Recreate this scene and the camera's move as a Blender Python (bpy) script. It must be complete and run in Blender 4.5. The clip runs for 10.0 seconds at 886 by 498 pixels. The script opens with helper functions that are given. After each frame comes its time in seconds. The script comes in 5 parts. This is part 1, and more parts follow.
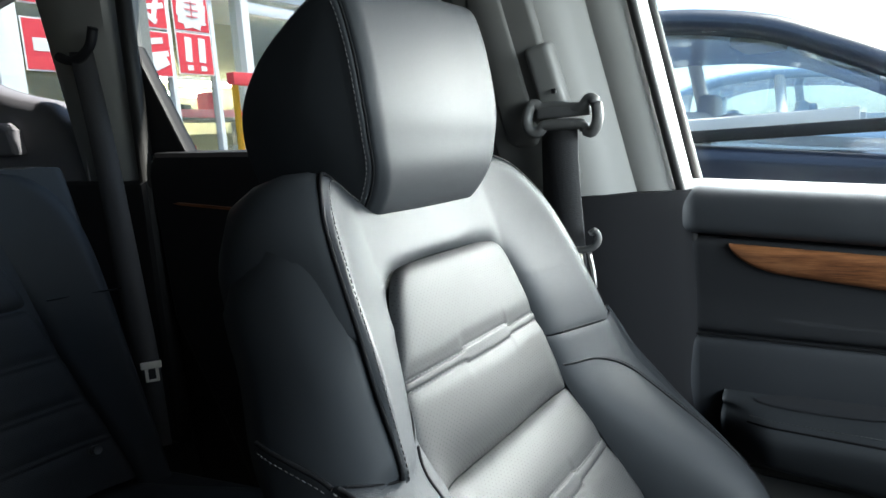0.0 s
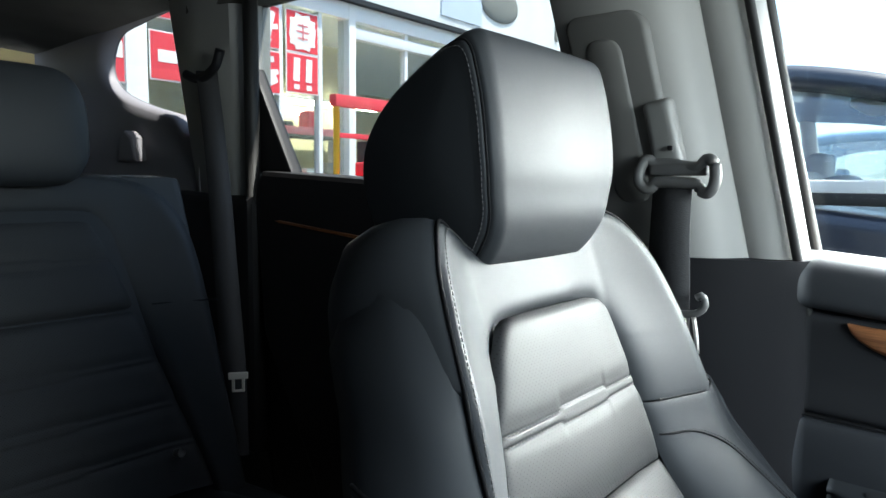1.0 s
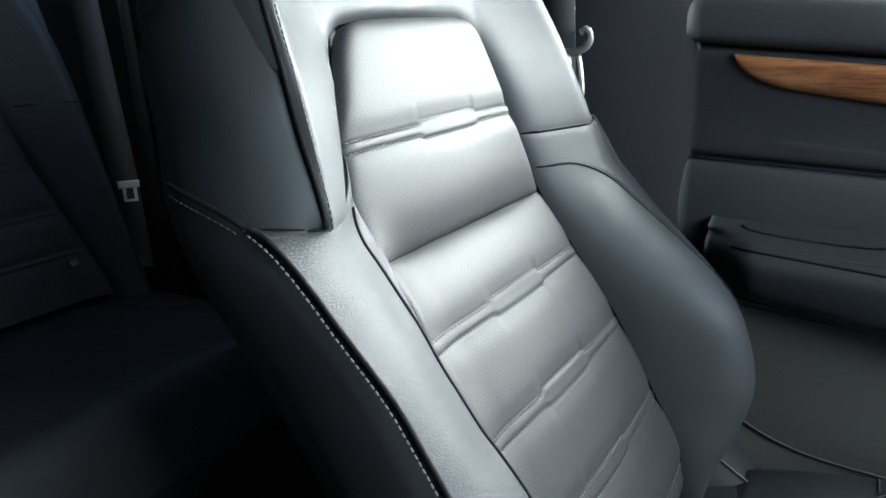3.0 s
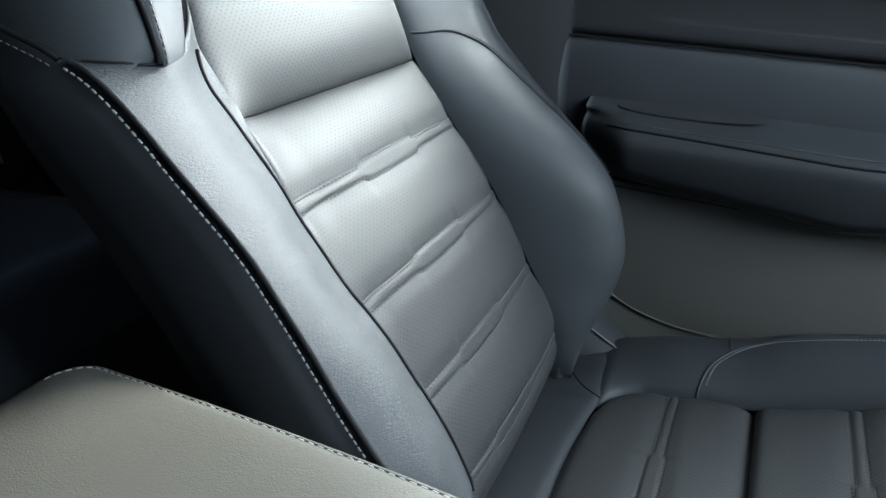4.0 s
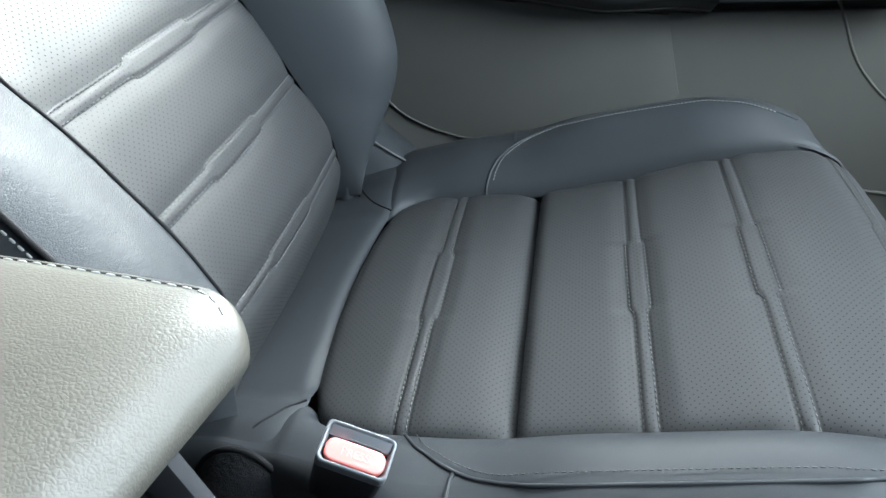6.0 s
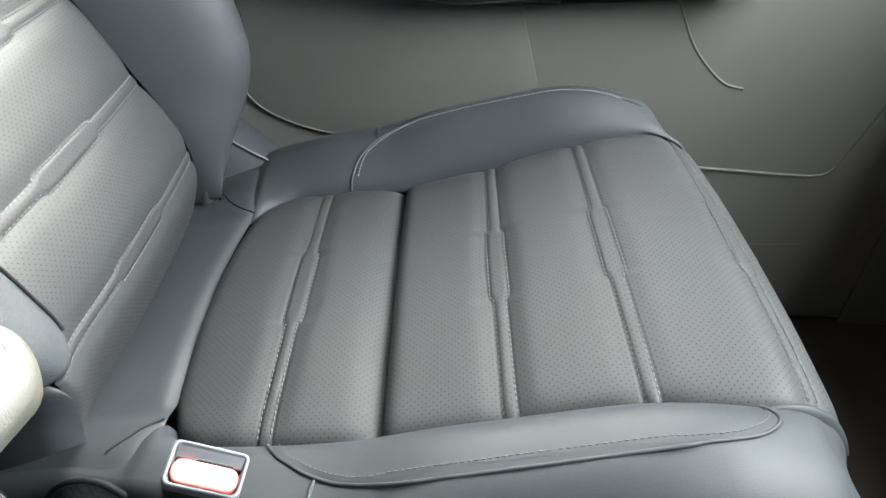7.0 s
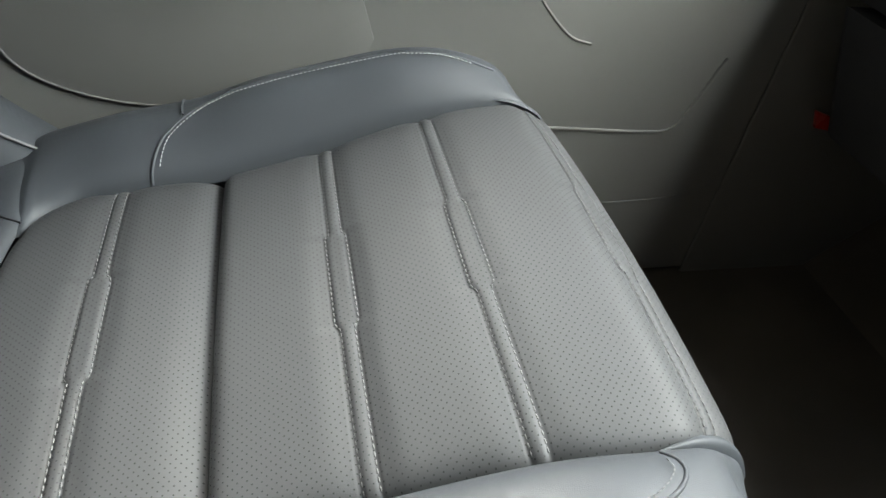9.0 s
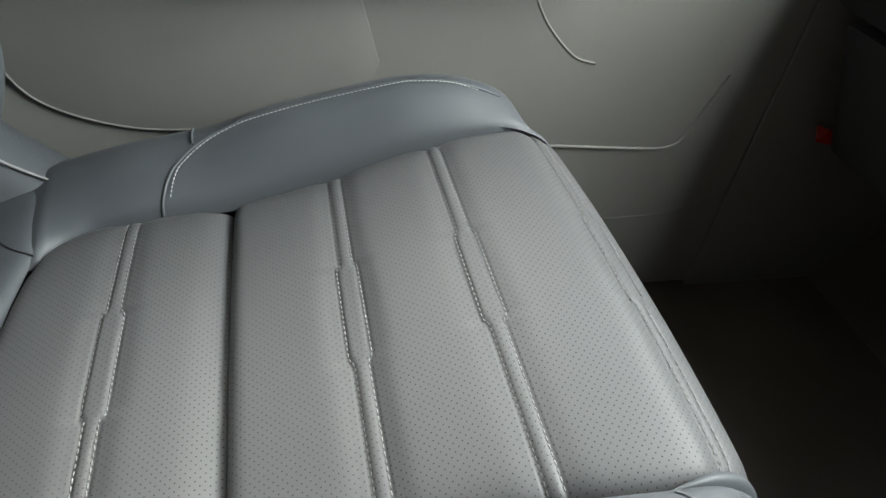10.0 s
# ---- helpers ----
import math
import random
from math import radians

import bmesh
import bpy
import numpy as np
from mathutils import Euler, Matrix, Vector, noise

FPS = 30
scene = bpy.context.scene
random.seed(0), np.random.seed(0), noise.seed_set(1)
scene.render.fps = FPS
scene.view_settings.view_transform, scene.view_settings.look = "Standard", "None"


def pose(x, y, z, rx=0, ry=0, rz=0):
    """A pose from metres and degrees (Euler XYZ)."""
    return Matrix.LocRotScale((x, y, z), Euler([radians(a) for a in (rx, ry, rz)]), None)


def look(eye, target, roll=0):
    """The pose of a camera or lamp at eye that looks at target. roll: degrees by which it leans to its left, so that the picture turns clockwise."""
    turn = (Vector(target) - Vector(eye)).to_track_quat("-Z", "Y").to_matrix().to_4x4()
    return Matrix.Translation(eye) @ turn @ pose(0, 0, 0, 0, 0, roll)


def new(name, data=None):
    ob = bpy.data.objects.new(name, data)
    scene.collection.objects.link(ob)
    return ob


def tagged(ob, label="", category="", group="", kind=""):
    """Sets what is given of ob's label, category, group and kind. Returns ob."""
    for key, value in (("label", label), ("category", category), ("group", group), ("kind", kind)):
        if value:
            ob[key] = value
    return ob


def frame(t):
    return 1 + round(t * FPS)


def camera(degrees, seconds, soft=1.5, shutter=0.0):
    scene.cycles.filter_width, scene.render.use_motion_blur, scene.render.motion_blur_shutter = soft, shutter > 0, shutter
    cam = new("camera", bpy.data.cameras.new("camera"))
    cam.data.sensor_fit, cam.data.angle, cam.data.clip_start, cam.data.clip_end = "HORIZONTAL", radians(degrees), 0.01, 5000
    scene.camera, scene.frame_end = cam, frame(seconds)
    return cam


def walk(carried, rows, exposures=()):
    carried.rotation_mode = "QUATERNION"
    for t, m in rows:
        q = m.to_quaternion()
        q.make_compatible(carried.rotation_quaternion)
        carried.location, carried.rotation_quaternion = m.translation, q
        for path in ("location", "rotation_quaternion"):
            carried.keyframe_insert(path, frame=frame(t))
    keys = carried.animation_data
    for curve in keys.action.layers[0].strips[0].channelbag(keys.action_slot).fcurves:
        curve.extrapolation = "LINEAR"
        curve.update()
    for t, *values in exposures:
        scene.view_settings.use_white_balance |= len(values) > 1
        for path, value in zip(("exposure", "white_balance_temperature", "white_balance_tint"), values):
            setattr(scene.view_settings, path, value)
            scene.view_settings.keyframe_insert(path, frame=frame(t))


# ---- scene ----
cam = camera(66.2, 10.0)
PATH = [
    (0, (-0.53, -0.165, 0.937), (1.135, 0.904, 0.647), -4.1),
    (0.5, (-0.541, -0.146, 0.955), (1.045, 1.055, 0.745), -0.7),
    (1, (-0.539, -0.141, 0.955), (1.001, 1.118, 0.757), 0.7),
    (1.5, (-0.518, -0.15, 0.923), (1.017, 1.103, 0.649), 0.9),
    (2, (-0.505, -0.165, 0.894), (1.03, 1.05, 0.483), -0.1),
    (2.5, (-0.493, -0.172, 0.869), (1.044, 0.996, 0.346), -1.5),
    (2.7, (-0.486, -0.176, 0.857), (1.059, 0.96, 0.288), -1.9),
    (4, (-0.465, -0.2, 0.795), (1.165, 0.568, -0.073), 0.6),
    (4.5, (-0.445, -0.203, 0.767), (1.183, 0.434, -0.204), 0.6),
    (5, (-0.434, -0.214, 0.745), (1.174, 0.316, -0.32), 0.6),
    (5.5, (-0.431, -0.232, 0.73), (1.16, 0.194, -0.405), 0.1),
    (6, (-0.428, -0.253, 0.72), (1.159, 0.021, -0.465), -0.0),
    (6.2, (-0.428, -0.257, 0.717), (1.161, -0.036, -0.476), 0.6),
    (7.5, (-0.398, -0.29, 0.727), (1.18, -0.493, -0.486), 4.4),
    (8, (-0.345, -0.293, 0.693), (1.178, -0.649, -0.554), 6.7),
    (8.5, (-0.318, -0.295, 0.702), (1.139, -0.75, -0.59), 9.4),
    (9, (-0.321, -0.291, 0.703), (1.126, -0.763, -0.593), 9.6),
    (9.5, (-0.314, -0.288, 0.705), (1.137, -0.769, -0.584), 9.6),
    (10, (-0.31, -0.284, 0.718), (1.146, -0.756, -0.568), 9.0),
]
EXPOSURES = [(0, 1.7, 6350, 6), (2.0, 1.85, 6250, 5), (2.7, 1.95, 6250, 5), (4.0, 2.0, 6050, 4), (4.5, 2.1, 6050, 4), (5.5, 2.4, 6100, 4), (6.2, 2.9, 6250, 5), (7.5, 3.5, 7150, 8), (10, 3.5, 7100, 7)]
SKY, SUN, SCREEN, DOORW, BEAM = 0.15, 3.8, 8.5, 3.2, 1.7
SUN_FROM = Vector((0.20, -0.31, 0.927)).normalized()
walk(cam, [(t, look(eye, target, roll)) for t, eye, target, roll in PATH], EXPOSURES)

# ---- light ----
world = bpy.data.worlds.new("world")
scene.world = world
world.use_nodes = True
_n, _l = world.node_tree.nodes, world.node_tree.links
_n.clear()
_sky = _n.new("ShaderNodeTexSky")
_sky.sky_type = 'NISHITA'
_sky.sun_disc = False
_sky.sun_elevation = math.asin(SUN_FROM.z)
_sky.sun_rotation = math.atan2(SUN_FROM.x, SUN_FROM.y)
_bg = _n.new("ShaderNodeBackground")
_bg.inputs["Strength"].default_value = SKY
_out = _n.new("ShaderNodeOutputWorld")
_l.new(_sky.outputs[0], _bg.inputs[0])
_l.new(_bg.outputs[0], _out.inputs[0])

sun = new("sun", bpy.data.lights.new("sun", "SUN"))
sun.data.energy, sun.data.angle, sun.data.color = SUN, radians(1.5), (1.0, 0.95, 0.87)
sun.matrix_world = look(SUN_FROM * 20, (0, 0, 0))


def window_light(name, eye, target, w, h, power, color):
    ob = new(name, bpy.data.lights.new(name, "AREA"))
    ob.data.shape, ob.data.size, ob.data.size_y = 'RECTANGLE', w, h
    ob.data.energy, ob.data.color = power, color
    ob.matrix_world = look(eye, target)
    return ob


window_light("windscreen_daylight", (-0.12, -1.20, 1.10), (-0.06, -0.60, 0.44), 0.95, 0.60, SCREEN, (0.92, 0.99, 1.0))
window_light("door_window_daylight", (0.52, -0.22, 0.99), (-0.3, -0.25, 0.70), 0.55, 0.20, DOORW, (0.96, 0.99, 1.0))
# added narrow beam that brightens the seat back; the sun stands elsewhere
low = window_light("door_window_added_beam", (0.56, -0.31, 1.08), (-0.24, 0.09, 0.63), 0.50, 0.34, BEAM, (1.0, 0.98, 0.94))
low.data.spread = radians(50)

# ---- materials ----


def material(name, base=(0.5, 0.5, 0.5), rough=0.5, metal=0.0, spec=0.5):
    m = bpy.data.materials.new(name)
    m.use_nodes = True
    b = m.node_tree.nodes["Principled BSDF"]
    b.inputs["Base Color"].default_value = (*base, 1)
    b.inputs["Roughness"].default_value = rough
    b.inputs["Metallic"].default_value = metal
    b.inputs["Specular IOR Level"].default_value = spec
    return m, m.node_tree.nodes, m.node_tree.links, b


def mixcol(n, l, fac, a, b):
    x = n.new("ShaderNodeMix")
    x.data_type = 'RGBA'
    if fac is not None:
        l.new(fac, x.inputs["Factor"])
    for key, v in (("A", a), ("B", b)):
        socket = [s for s in x.inputs if s.name == key and s.type == 'RGBA'][0]
        if isinstance(v, tuple):
            socket.default_value = (*v, 1)
        else:
            l.new(v, socket)
    return [s for s in x.outputs if s.type == 'RGBA'][0]


def ramp(n, l, src, lo, hi, a=0.0, b=1.0):
    r = n.new("ShaderNodeMapRange")
    r.inputs[1].default_value, r.inputs[2].default_value = lo, hi
    r.inputs[3].default_value, r.inputs[4].default_value = a, b
    l.new(src, r.inputs[0])
    return r.outputs[0]


def math_node(n, l, op, a, b=None):
    x = n.new("ShaderNodeMath")
    x.operation = op
    for i, v in enumerate((a, b)):
        if v is None:
            continue
        if isinstance(v, (int, float)):
            x.inputs[i].default_value = v
        else:
            l.new(v, x.inputs[i])
    return x.outputs[0]


def coords(n):
    return n.new("ShaderNodeTexCoord").outputs["Object"]


def tex_noise(n, l, scale, detail=3.0, rough=0.5, vec=None):
    t = n.new("ShaderNodeTexNoise")
    t.inputs["Scale"].default_value, t.inputs["Detail"].default_value, t.inputs["Roughness"].default_value = scale, detail, rough
    l.new(vec if vec is not None else coords(n), t.inputs["Vector"])
    return t.outputs["Fac"]


def tex_cells(n, l, scale, vec=None, feature='DISTANCE_TO_EDGE'):
    t = n.new("ShaderNodeTexVoronoi")
    t.feature = feature
    t.inputs["Scale"].default_value = scale
    l.new(vec if vec is not None else coords(n), t.inputs["Vector"])
    return t.outputs["Distance"]


def bump(n, l, b, height, strength, dist):
    x = n.new("ShaderNodeBump")
    x.inputs["Strength"].default_value, x.inputs["Distance"].default_value = strength, dist
    l.new(height, x.inputs["Height"])
    l.new(x.outputs[0], b.inputs["Normal"])
    return x


def leather(name, base, rough, grain=900.0, depth=0.5, holes=False, creases=0.0, spec=0.5, wrinkles=0.0):
    """Grained automotive leather; holes: staggered perforation laid out in metres by the UV map."""
    m, n, l, b = material(name, base, rough, spec=spec)
    big = tex_noise(n, l, 9.0, 4.0)
    fine = tex_noise(n, l, 620.0, 2.0)
    dark, light = tuple(c * 0.8 for c in base), tuple(c * 1.25 for c in base)
    col = mixcol(n, l, big, dark, light)
    rr = math_node(n, l, 'ADD', ramp(n, l, big, 0.3, 0.7, rough - 0.05, rough + 0.05), ramp(n, l, fine, 0.3, 0.7, -0.03, 0.03))
    cells = tex_cells(n, l, grain)
    h = math_node(n, l, 'ADD', ramp(n, l, cells, 0.0, 0.35, 0.0, 0.7), math_node(n, l, 'MULTIPLY', fine, 0.3))
    if creases:
        mp = n.new("ShaderNodeMapping")
        mp.inputs["Scale"].default_value = (1.0, 1.0, 3.2)
        l.new(coords(n), mp.inputs["Vector"])
        wr = tex_cells(n, l, 240.0, mp.outputs[0])
        h = math_node(n, l, 'ADD', h, ramp(n, l, wr, 0.0, 0.2, 0.0, creases))
    if wrinkles:
        # short irregular wrinkles that run across the pad
        warp = n.new("ShaderNodeTexNoise")
        warp.inputs["Scale"].default_value = 160.0
        l.new(coords(n), warp.inputs["Vector"])
        off = n.new("ShaderNodeVectorMath")
        off.operation = 'MULTIPLY_ADD'
        l.new(warp.outputs["Color"], off.inputs[0])
        off.inputs[1].default_value = (0.006, 0.006, 0.006)
        l.new(coords(n), off.inputs[2])
        mp = n.new("ShaderNodeMapping")
        mp.inputs["Scale"].default_value = (1.15, 0.62, 1.0)
        mp.inputs["Rotation"].default_value = (0.0, 0.0, 0.25)
        l.new(off.outputs[0], mp.inputs["Vector"])
        worm = math_node(n, l, 'ABSOLUTE', math_node(n, l, 'SUBTRACT', tex_noise(n, l, 330.0, 1.0, 0.5, mp.outputs[0]), 0.5))
        wr = tex_cells(n, l, 500.0, mp.outputs[0])
        patch = ramp(n, l, tex_noise(n, l, 45.0, 2.0), 0.35, 0.65, 0.35, 1.0)
        h = math_node(n, l, 'ADD', h, math_node(n, l, 'MULTIPLY', math_node(n, l, 'ADD', ramp(n, l, wr, 0.0, 0.42, 0.0, wrinkles * 0.4), ramp(n, l, worm, 0.0, 0.10, 0.0, wrinkles)), patch))
    if holes:
        uv = n.new("ShaderNodeUVMap").outputs[0]
        sep = n.new("ShaderNodeSeparateXYZ")
        l.new(uv, sep.inputs[0])
        pitch = 0.0050
        u = math_node(n, l, 'DIVIDE', sep.outputs[0], pitch)
        v = math_node(n, l, 'DIVIDE', sep.outputs[1], pitch)
        a = math_node(n, l, 'ADD', u, v)
        c = math_node(n, l, 'SUBTRACT', u, v)
        fa = math_node(n, l, 'SUBTRACT', math_node(n, l, 'FRACT', a), 0.5)
        fc = math_node(n, l, 'SUBTRACT', math_node(n, l, 'FRACT', c), 0.5)
        d = math_node(n, l, 'SQRT', math_node(n, l, 'ADD', math_node(n, l, 'MULTIPLY', fa, fa), math_node(n, l, 'MULTIPLY', fc, fc)))
        hole = ramp(n, l, d, 0.08, 0.165, 1.0, 0.0)
        col = mixcol(n, l, hole, col, (0.009, 0.009, 0.009))
        rr = math_node(n, l, 'ADD', rr, math_node(n, l, 'MULTIPLY', hole, 0.4))
        h = math_node(n, l, 'SUBTRACT', h, math_node(n, l, 'MULTIPLY', hole, 0.2))
    l.new(col, b.inputs["Base Color"])
    l.new(rr, b.inputs["Roughness"])
    bump(n, l, b, h, depth, 0.0004)
    return m


def plastic(name, base, rough, grain=1400.0, depth=0.25, spec=0.5):
    m, n, l, b = material(name, base, rough, spec=spec)
    big = tex_noise(n, l, 6.0, 5.0)
    l.new(mixcol(n, l, big, tuple(c * 0.82 for c in base), tuple(c * 1.18 for c in base)), b.inputs["Base Color"])
    l.new(ramp(n, l, big, 0.3, 0.7, rough - 0.05, rough + 0.05), b.inputs["Roughness"])
    bump(n, l, b, tex_cells(n, l, grain), depth, 0.0003)
    return m


def cloth(name, base, scale, depth=0.6):
    m, n, l, b = material(name, base, 0.95, spec=0.15)
    fine = tex_noise(n, l, scale, 4.0, 0.7)
    big = tex_noise(n, l, 5.0, 3.0)
    l.new(mixcol(n, l, math_node(n, l, 'MULTIPLY', fine, big), tuple(c * 0.5 for c in base), tuple(c * 1.9 for c in base)), b.inputs["Base Color"])
    bump(n, l, b, fine, depth, 0.002)
    return m


def webbing(name, base):
    m, n, l, b = material(name, base, 0.6, spec=0.4)
    mp = n.new("ShaderNodeMapping")
    mp.inputs["Scale"].default_value = (300, 300, 900)
    l.new(coords(n), mp.inputs["Vector"])
    w = n.new("ShaderNodeTexNoise")
    w.inputs["Scale"].default_value = 1.0
    l.new(mp.outputs[0], w.inputs["Vector"])
    l.new(mixcol(n, l, w.outputs["Fac"], tuple(c * 0.7 for c in base), tuple(c * 1.3 for c in base)), b.inputs["Base Color"])
    bump(n, l, b, w.outputs["Fac"], 0.5, 0.0005)
    return m


def wood(name):
    m, n, l, b = material(name, (0.2, 0.08, 0.035), 0.32)
    mp = n.new("ShaderNodeMapping")
    mp.inputs["Scale"].default_value = (20, 5, 60)
    l.new(coords(n), mp.inputs["Vector"])
    a = tex_noise(n, l, 2.2, 6.0, 0.65, mp.outputs[0])
    c = tex_noise(n, l, 9.0, 3.0, 0.6, mp.outputs[0])
    g = math_node(n, l, 'ADD', math_node(n, l, 'MULTIPLY', a, 0.7), math_node(n, l, 'MULTIPLY', c, 0.3))
    l.new(mixcol(n, l, ramp(n, l, g, 0.36, 0.64), (0.10, 0.032, 0.012), (0.36, 0.15, 0.06)), b.inputs["Base Color"])
    bump(n, l, b, g, 0.15, 0.0005)
    b.inputs["Coat Weight"].default_value = 0.25
    return m


def paint(name, base, rough=0.22, coat=1.0):
    m, n, l, b = material(name, base, rough)
    b.inputs["Coat Weight"].default_value = coat
    b.inputs["Coat Roughness"].default_value = 0.05
    f = tex_noise(n, l, 3.0, 4.0)
    l.new(mixcol(n, l, f, tuple(c * 0.85 for c in base), tuple(min(1, c * 1.15) for c in base)), b.inputs["Base Color"])
    return m


def wall_paint(name, base, rough=0.7, scale=2.5):
    m, n, l, b = material(name, base, rough)
    f = tex_noise(n, l, scale, 6.0, 0.6)
    g = tex_noise(n, l, 60.0, 3.0)
    l.new(mixcol(n, l, f, tuple(c * 0.85 for c in base), tuple(min(1, c * 1.1) for c in base)), b.inputs["Base Color"])
    bump(n, l, b, g, 0.2, 0.002)
    return m


def glass(name, tint=(1, 1, 1), weight=1.0):
    """Thin pane: mostly clear, with a faint mirror image at its surface."""
    m = bpy.data.materials.new(name)
    m.use_nodes = True
    n, l = m.node_tree.nodes, m.node_tree.links
    n.clear()
    clear = n.new("ShaderNodeBsdfTransparent")
    clear.inputs[0].default_value = (*tint, 1)
    gloss = n.new("ShaderNodeBsdfGlossy")
    gloss.inputs["Roughness"].default_value = 0.02
    facing = n.new("ShaderNodeLayerWeight").outputs["Facing"]
    mirror = math_node(n, l, 'ADD', math_node(n, l, 'MULTIPLY', math_node(n, l, 'POWER', facing, 4.0), 0.30 * weight), 0.03 * weight)
    mx = n.new("ShaderNodeMixShader")
    o = n.new("ShaderNodeOutputMaterial")
    l.new(mirror, mx.inputs[0])
    l.new(clear.outputs[0], mx.inputs[1])
    l.new(gloss.outputs[0], mx.inputs[2])
    l.new(mx.outputs[0], o.inputs[0])
    return m


def glow(name, color, strength):
    m, n, l, b = material(name, color, 0.5)
    b.inputs["Emission Color"].default_value = (*color, 1)
    b.inputs["Emission Strength"].default_value = strength
    return m


LEATHER = leather("black_leather", (0.028, 0.031, 0.0345), 0.55, 1000.0, 0.14, spec=0.27)
LEATHER_HOLES = leather("perforated_black_leather", (0.0295, 0.0305, 0.0315), 0.57, 1000.0, 0.07, holes=True, spec=0.28)
LEATHER_CREASED = leather("creased_black_leather", (0.028, 0.031, 0.0345), 0.55, 900.0, 0.36, creases=0.9, spec=0.29)
LEATHER_ARM = leather("armrest_leather", (0.061, 0.058, 0.049), 0.50, 700.0, 0.22, wrinkles=0.55, spec=0.45)
THREAD = cloth("grey_thread", (0.12, 0.12, 0.12), 800.0, 0.3)
PALE_THREAD = cloth("pale_grey_thread", (0.36, 0.36, 0.35), 800.0, 0.3)
PIPING = leather("piping_leather", (0.010, 0.010, 0.011), 0.65, spec=0.12)
BLACK_PLASTIC = plastic("black_plastic", (0.013, 0.013, 0.015), 0.55, spec=0.3)
DARK_PLASTIC = plastic("charcoal_plastic", (0.024, 0.025, 0.028), 0.58, spec=0.3)
MATTE_BLACK = plastic("matte_black_trim_plastic", (0.015, 0.015, 0.017), 0.75, spec=0.15)
DOOR_LEATHER = leather("black_door_leather", (0.030, 0.033, 0.038), 0.55, 1000.0, 0.16)
LOWER_PLASTIC = plastic("warm_charcoal_door_plastic", (0.105, 0.103, 0.096), 0.6, spec=0.3)
GREY_PLASTIC = plastic("warm_grey_trim_plastic", (0.31, 0.307, 0.293), 0.5)
# pillar grey made darker: the shade on the belt plates is in the colour
SHADED_PLATE = plastic("shaded_grey_plate_plastic", (0.15, 0.148, 0.14), 0.5)
GUIDE_PLASTIC = plastic("grey_belt_guide_plastic", (0.12, 0.12, 0.118), 0.42)
COVER_PLASTIC = plastic("pale_guide_cover_plastic", (0.23, 0.23, 0.222), 0.45)
LILAC_PLASTIC = plastic("grey_luggage_trim_plastic", (0.17, 0.165, 0.185), 0.6)
HEADLINER = cloth("grey_headliner_cloth", (0.13, 0.127, 0.12), 500.0, 0.2)
CARPET = cloth("dark_carpet", (0.10, 0.088, 0.072), 700.0, 1.0)
SEAT_CARPET = cloth("grey_seat_carpet", (0.045, 0.045, 0.047), 260.0, 0.9)
BELT = webbing("black_belt_webbing", (0.035, 0.035, 0.037))
WOOD = wood("brown_wood_trim")
RED_PLASTIC = plastic("red_button_plastic", (0.80, 0.20, 0.18), 0.4, 2000.0, 0.05)
LETTER_RED = plastic("pale_red_lettering", (0.80, 0.30, 0.27), 0.5, 2000.0, 0.05)
CLEAR_GREY = plastic("grey_buckle_rim_plastic", (0.13, 0.137, 0.147), 0.3, 2000.0, 0.05)
RED_LENS = plastic("dark_red_reflector_plastic", (0.42, 0.03, 0.02), 0.3, 2000.0, 0.05)
STEEL, *_ = material("brushed_steel", (0.72, 0.70, 0.66), 0.38, 1.0)
TONGUE_METAL, *_ = material("pale_tongue_plate", (0.85, 0.82, 0.74), 0.45, 0.0)
RUBBER = plastic("black_rubber_seal", (0.012, 0.012, 0.012), 0.6)
WINDOW_GLASS = glass("clear_window_glass", (0.96, 0.98, 0.97))
CAR_GLASS = glass("sky_reflecting_car_glass", (0.85, 0.92, 0.95), 5.0)
TINTED_GLASS = glass("privacy_window_glass", (0.74, 0.76, 0.75))
BLUE_PAINT = paint("dark_blue_car_paint", (0.03, 0.037, 0.052), 0.4, 0.4)
PALE_PAINT = paint("pale_blue_car_paint", (0.42, 0.55, 0.66))
CREAM_TRIM = plastic("cream_interior_trim", (0.78, 0.77, 0.70), 0.6)
ASPHALT = wall_paint("asphalt", (0.16, 0.16, 0.155), 0.9, 1.5)
WHITE_WALL = wall_paint("white_cladding", (0.80, 0.80, 0.78), 0.6)
ALU = wall_paint("white_aluminium_frame", (0.78, 0.79, 0.80), 0.4, 8.0)
OLIVE = wall_paint("olive_interior_wall", (0.52, 0.47, 0.29), 0.8, 1.2)
GREY_WALL = wall_paint("grey_interior", (0.22, 0.22, 0.20), 0.8, 1.5)
POSTER_RED = wall_paint("red_poster_paper", (0.74, 0.05, 0.07), 0.6)
POSTER_PINK = wall_paint("pink_shelf_front", (0.85, 0.25, 0.28), 0.6)
POSTER_WHITE = wall_paint("white_poster_print", (0.88, 0.87, 0.85), 0.6)
YELLOW = wall_paint("yellow_painted_post", (0.80, 0.45, 0.03), 0.5)
DARK_THING = wall_paint("dark_goods", (0.06, 0.065, 0.06), 0.7, 6.0)
TUBE_LIGHT = glow("fluorescent_tube", (1.0, 0.94, 0.78), 22.0)

# ---- mesh helpers ----


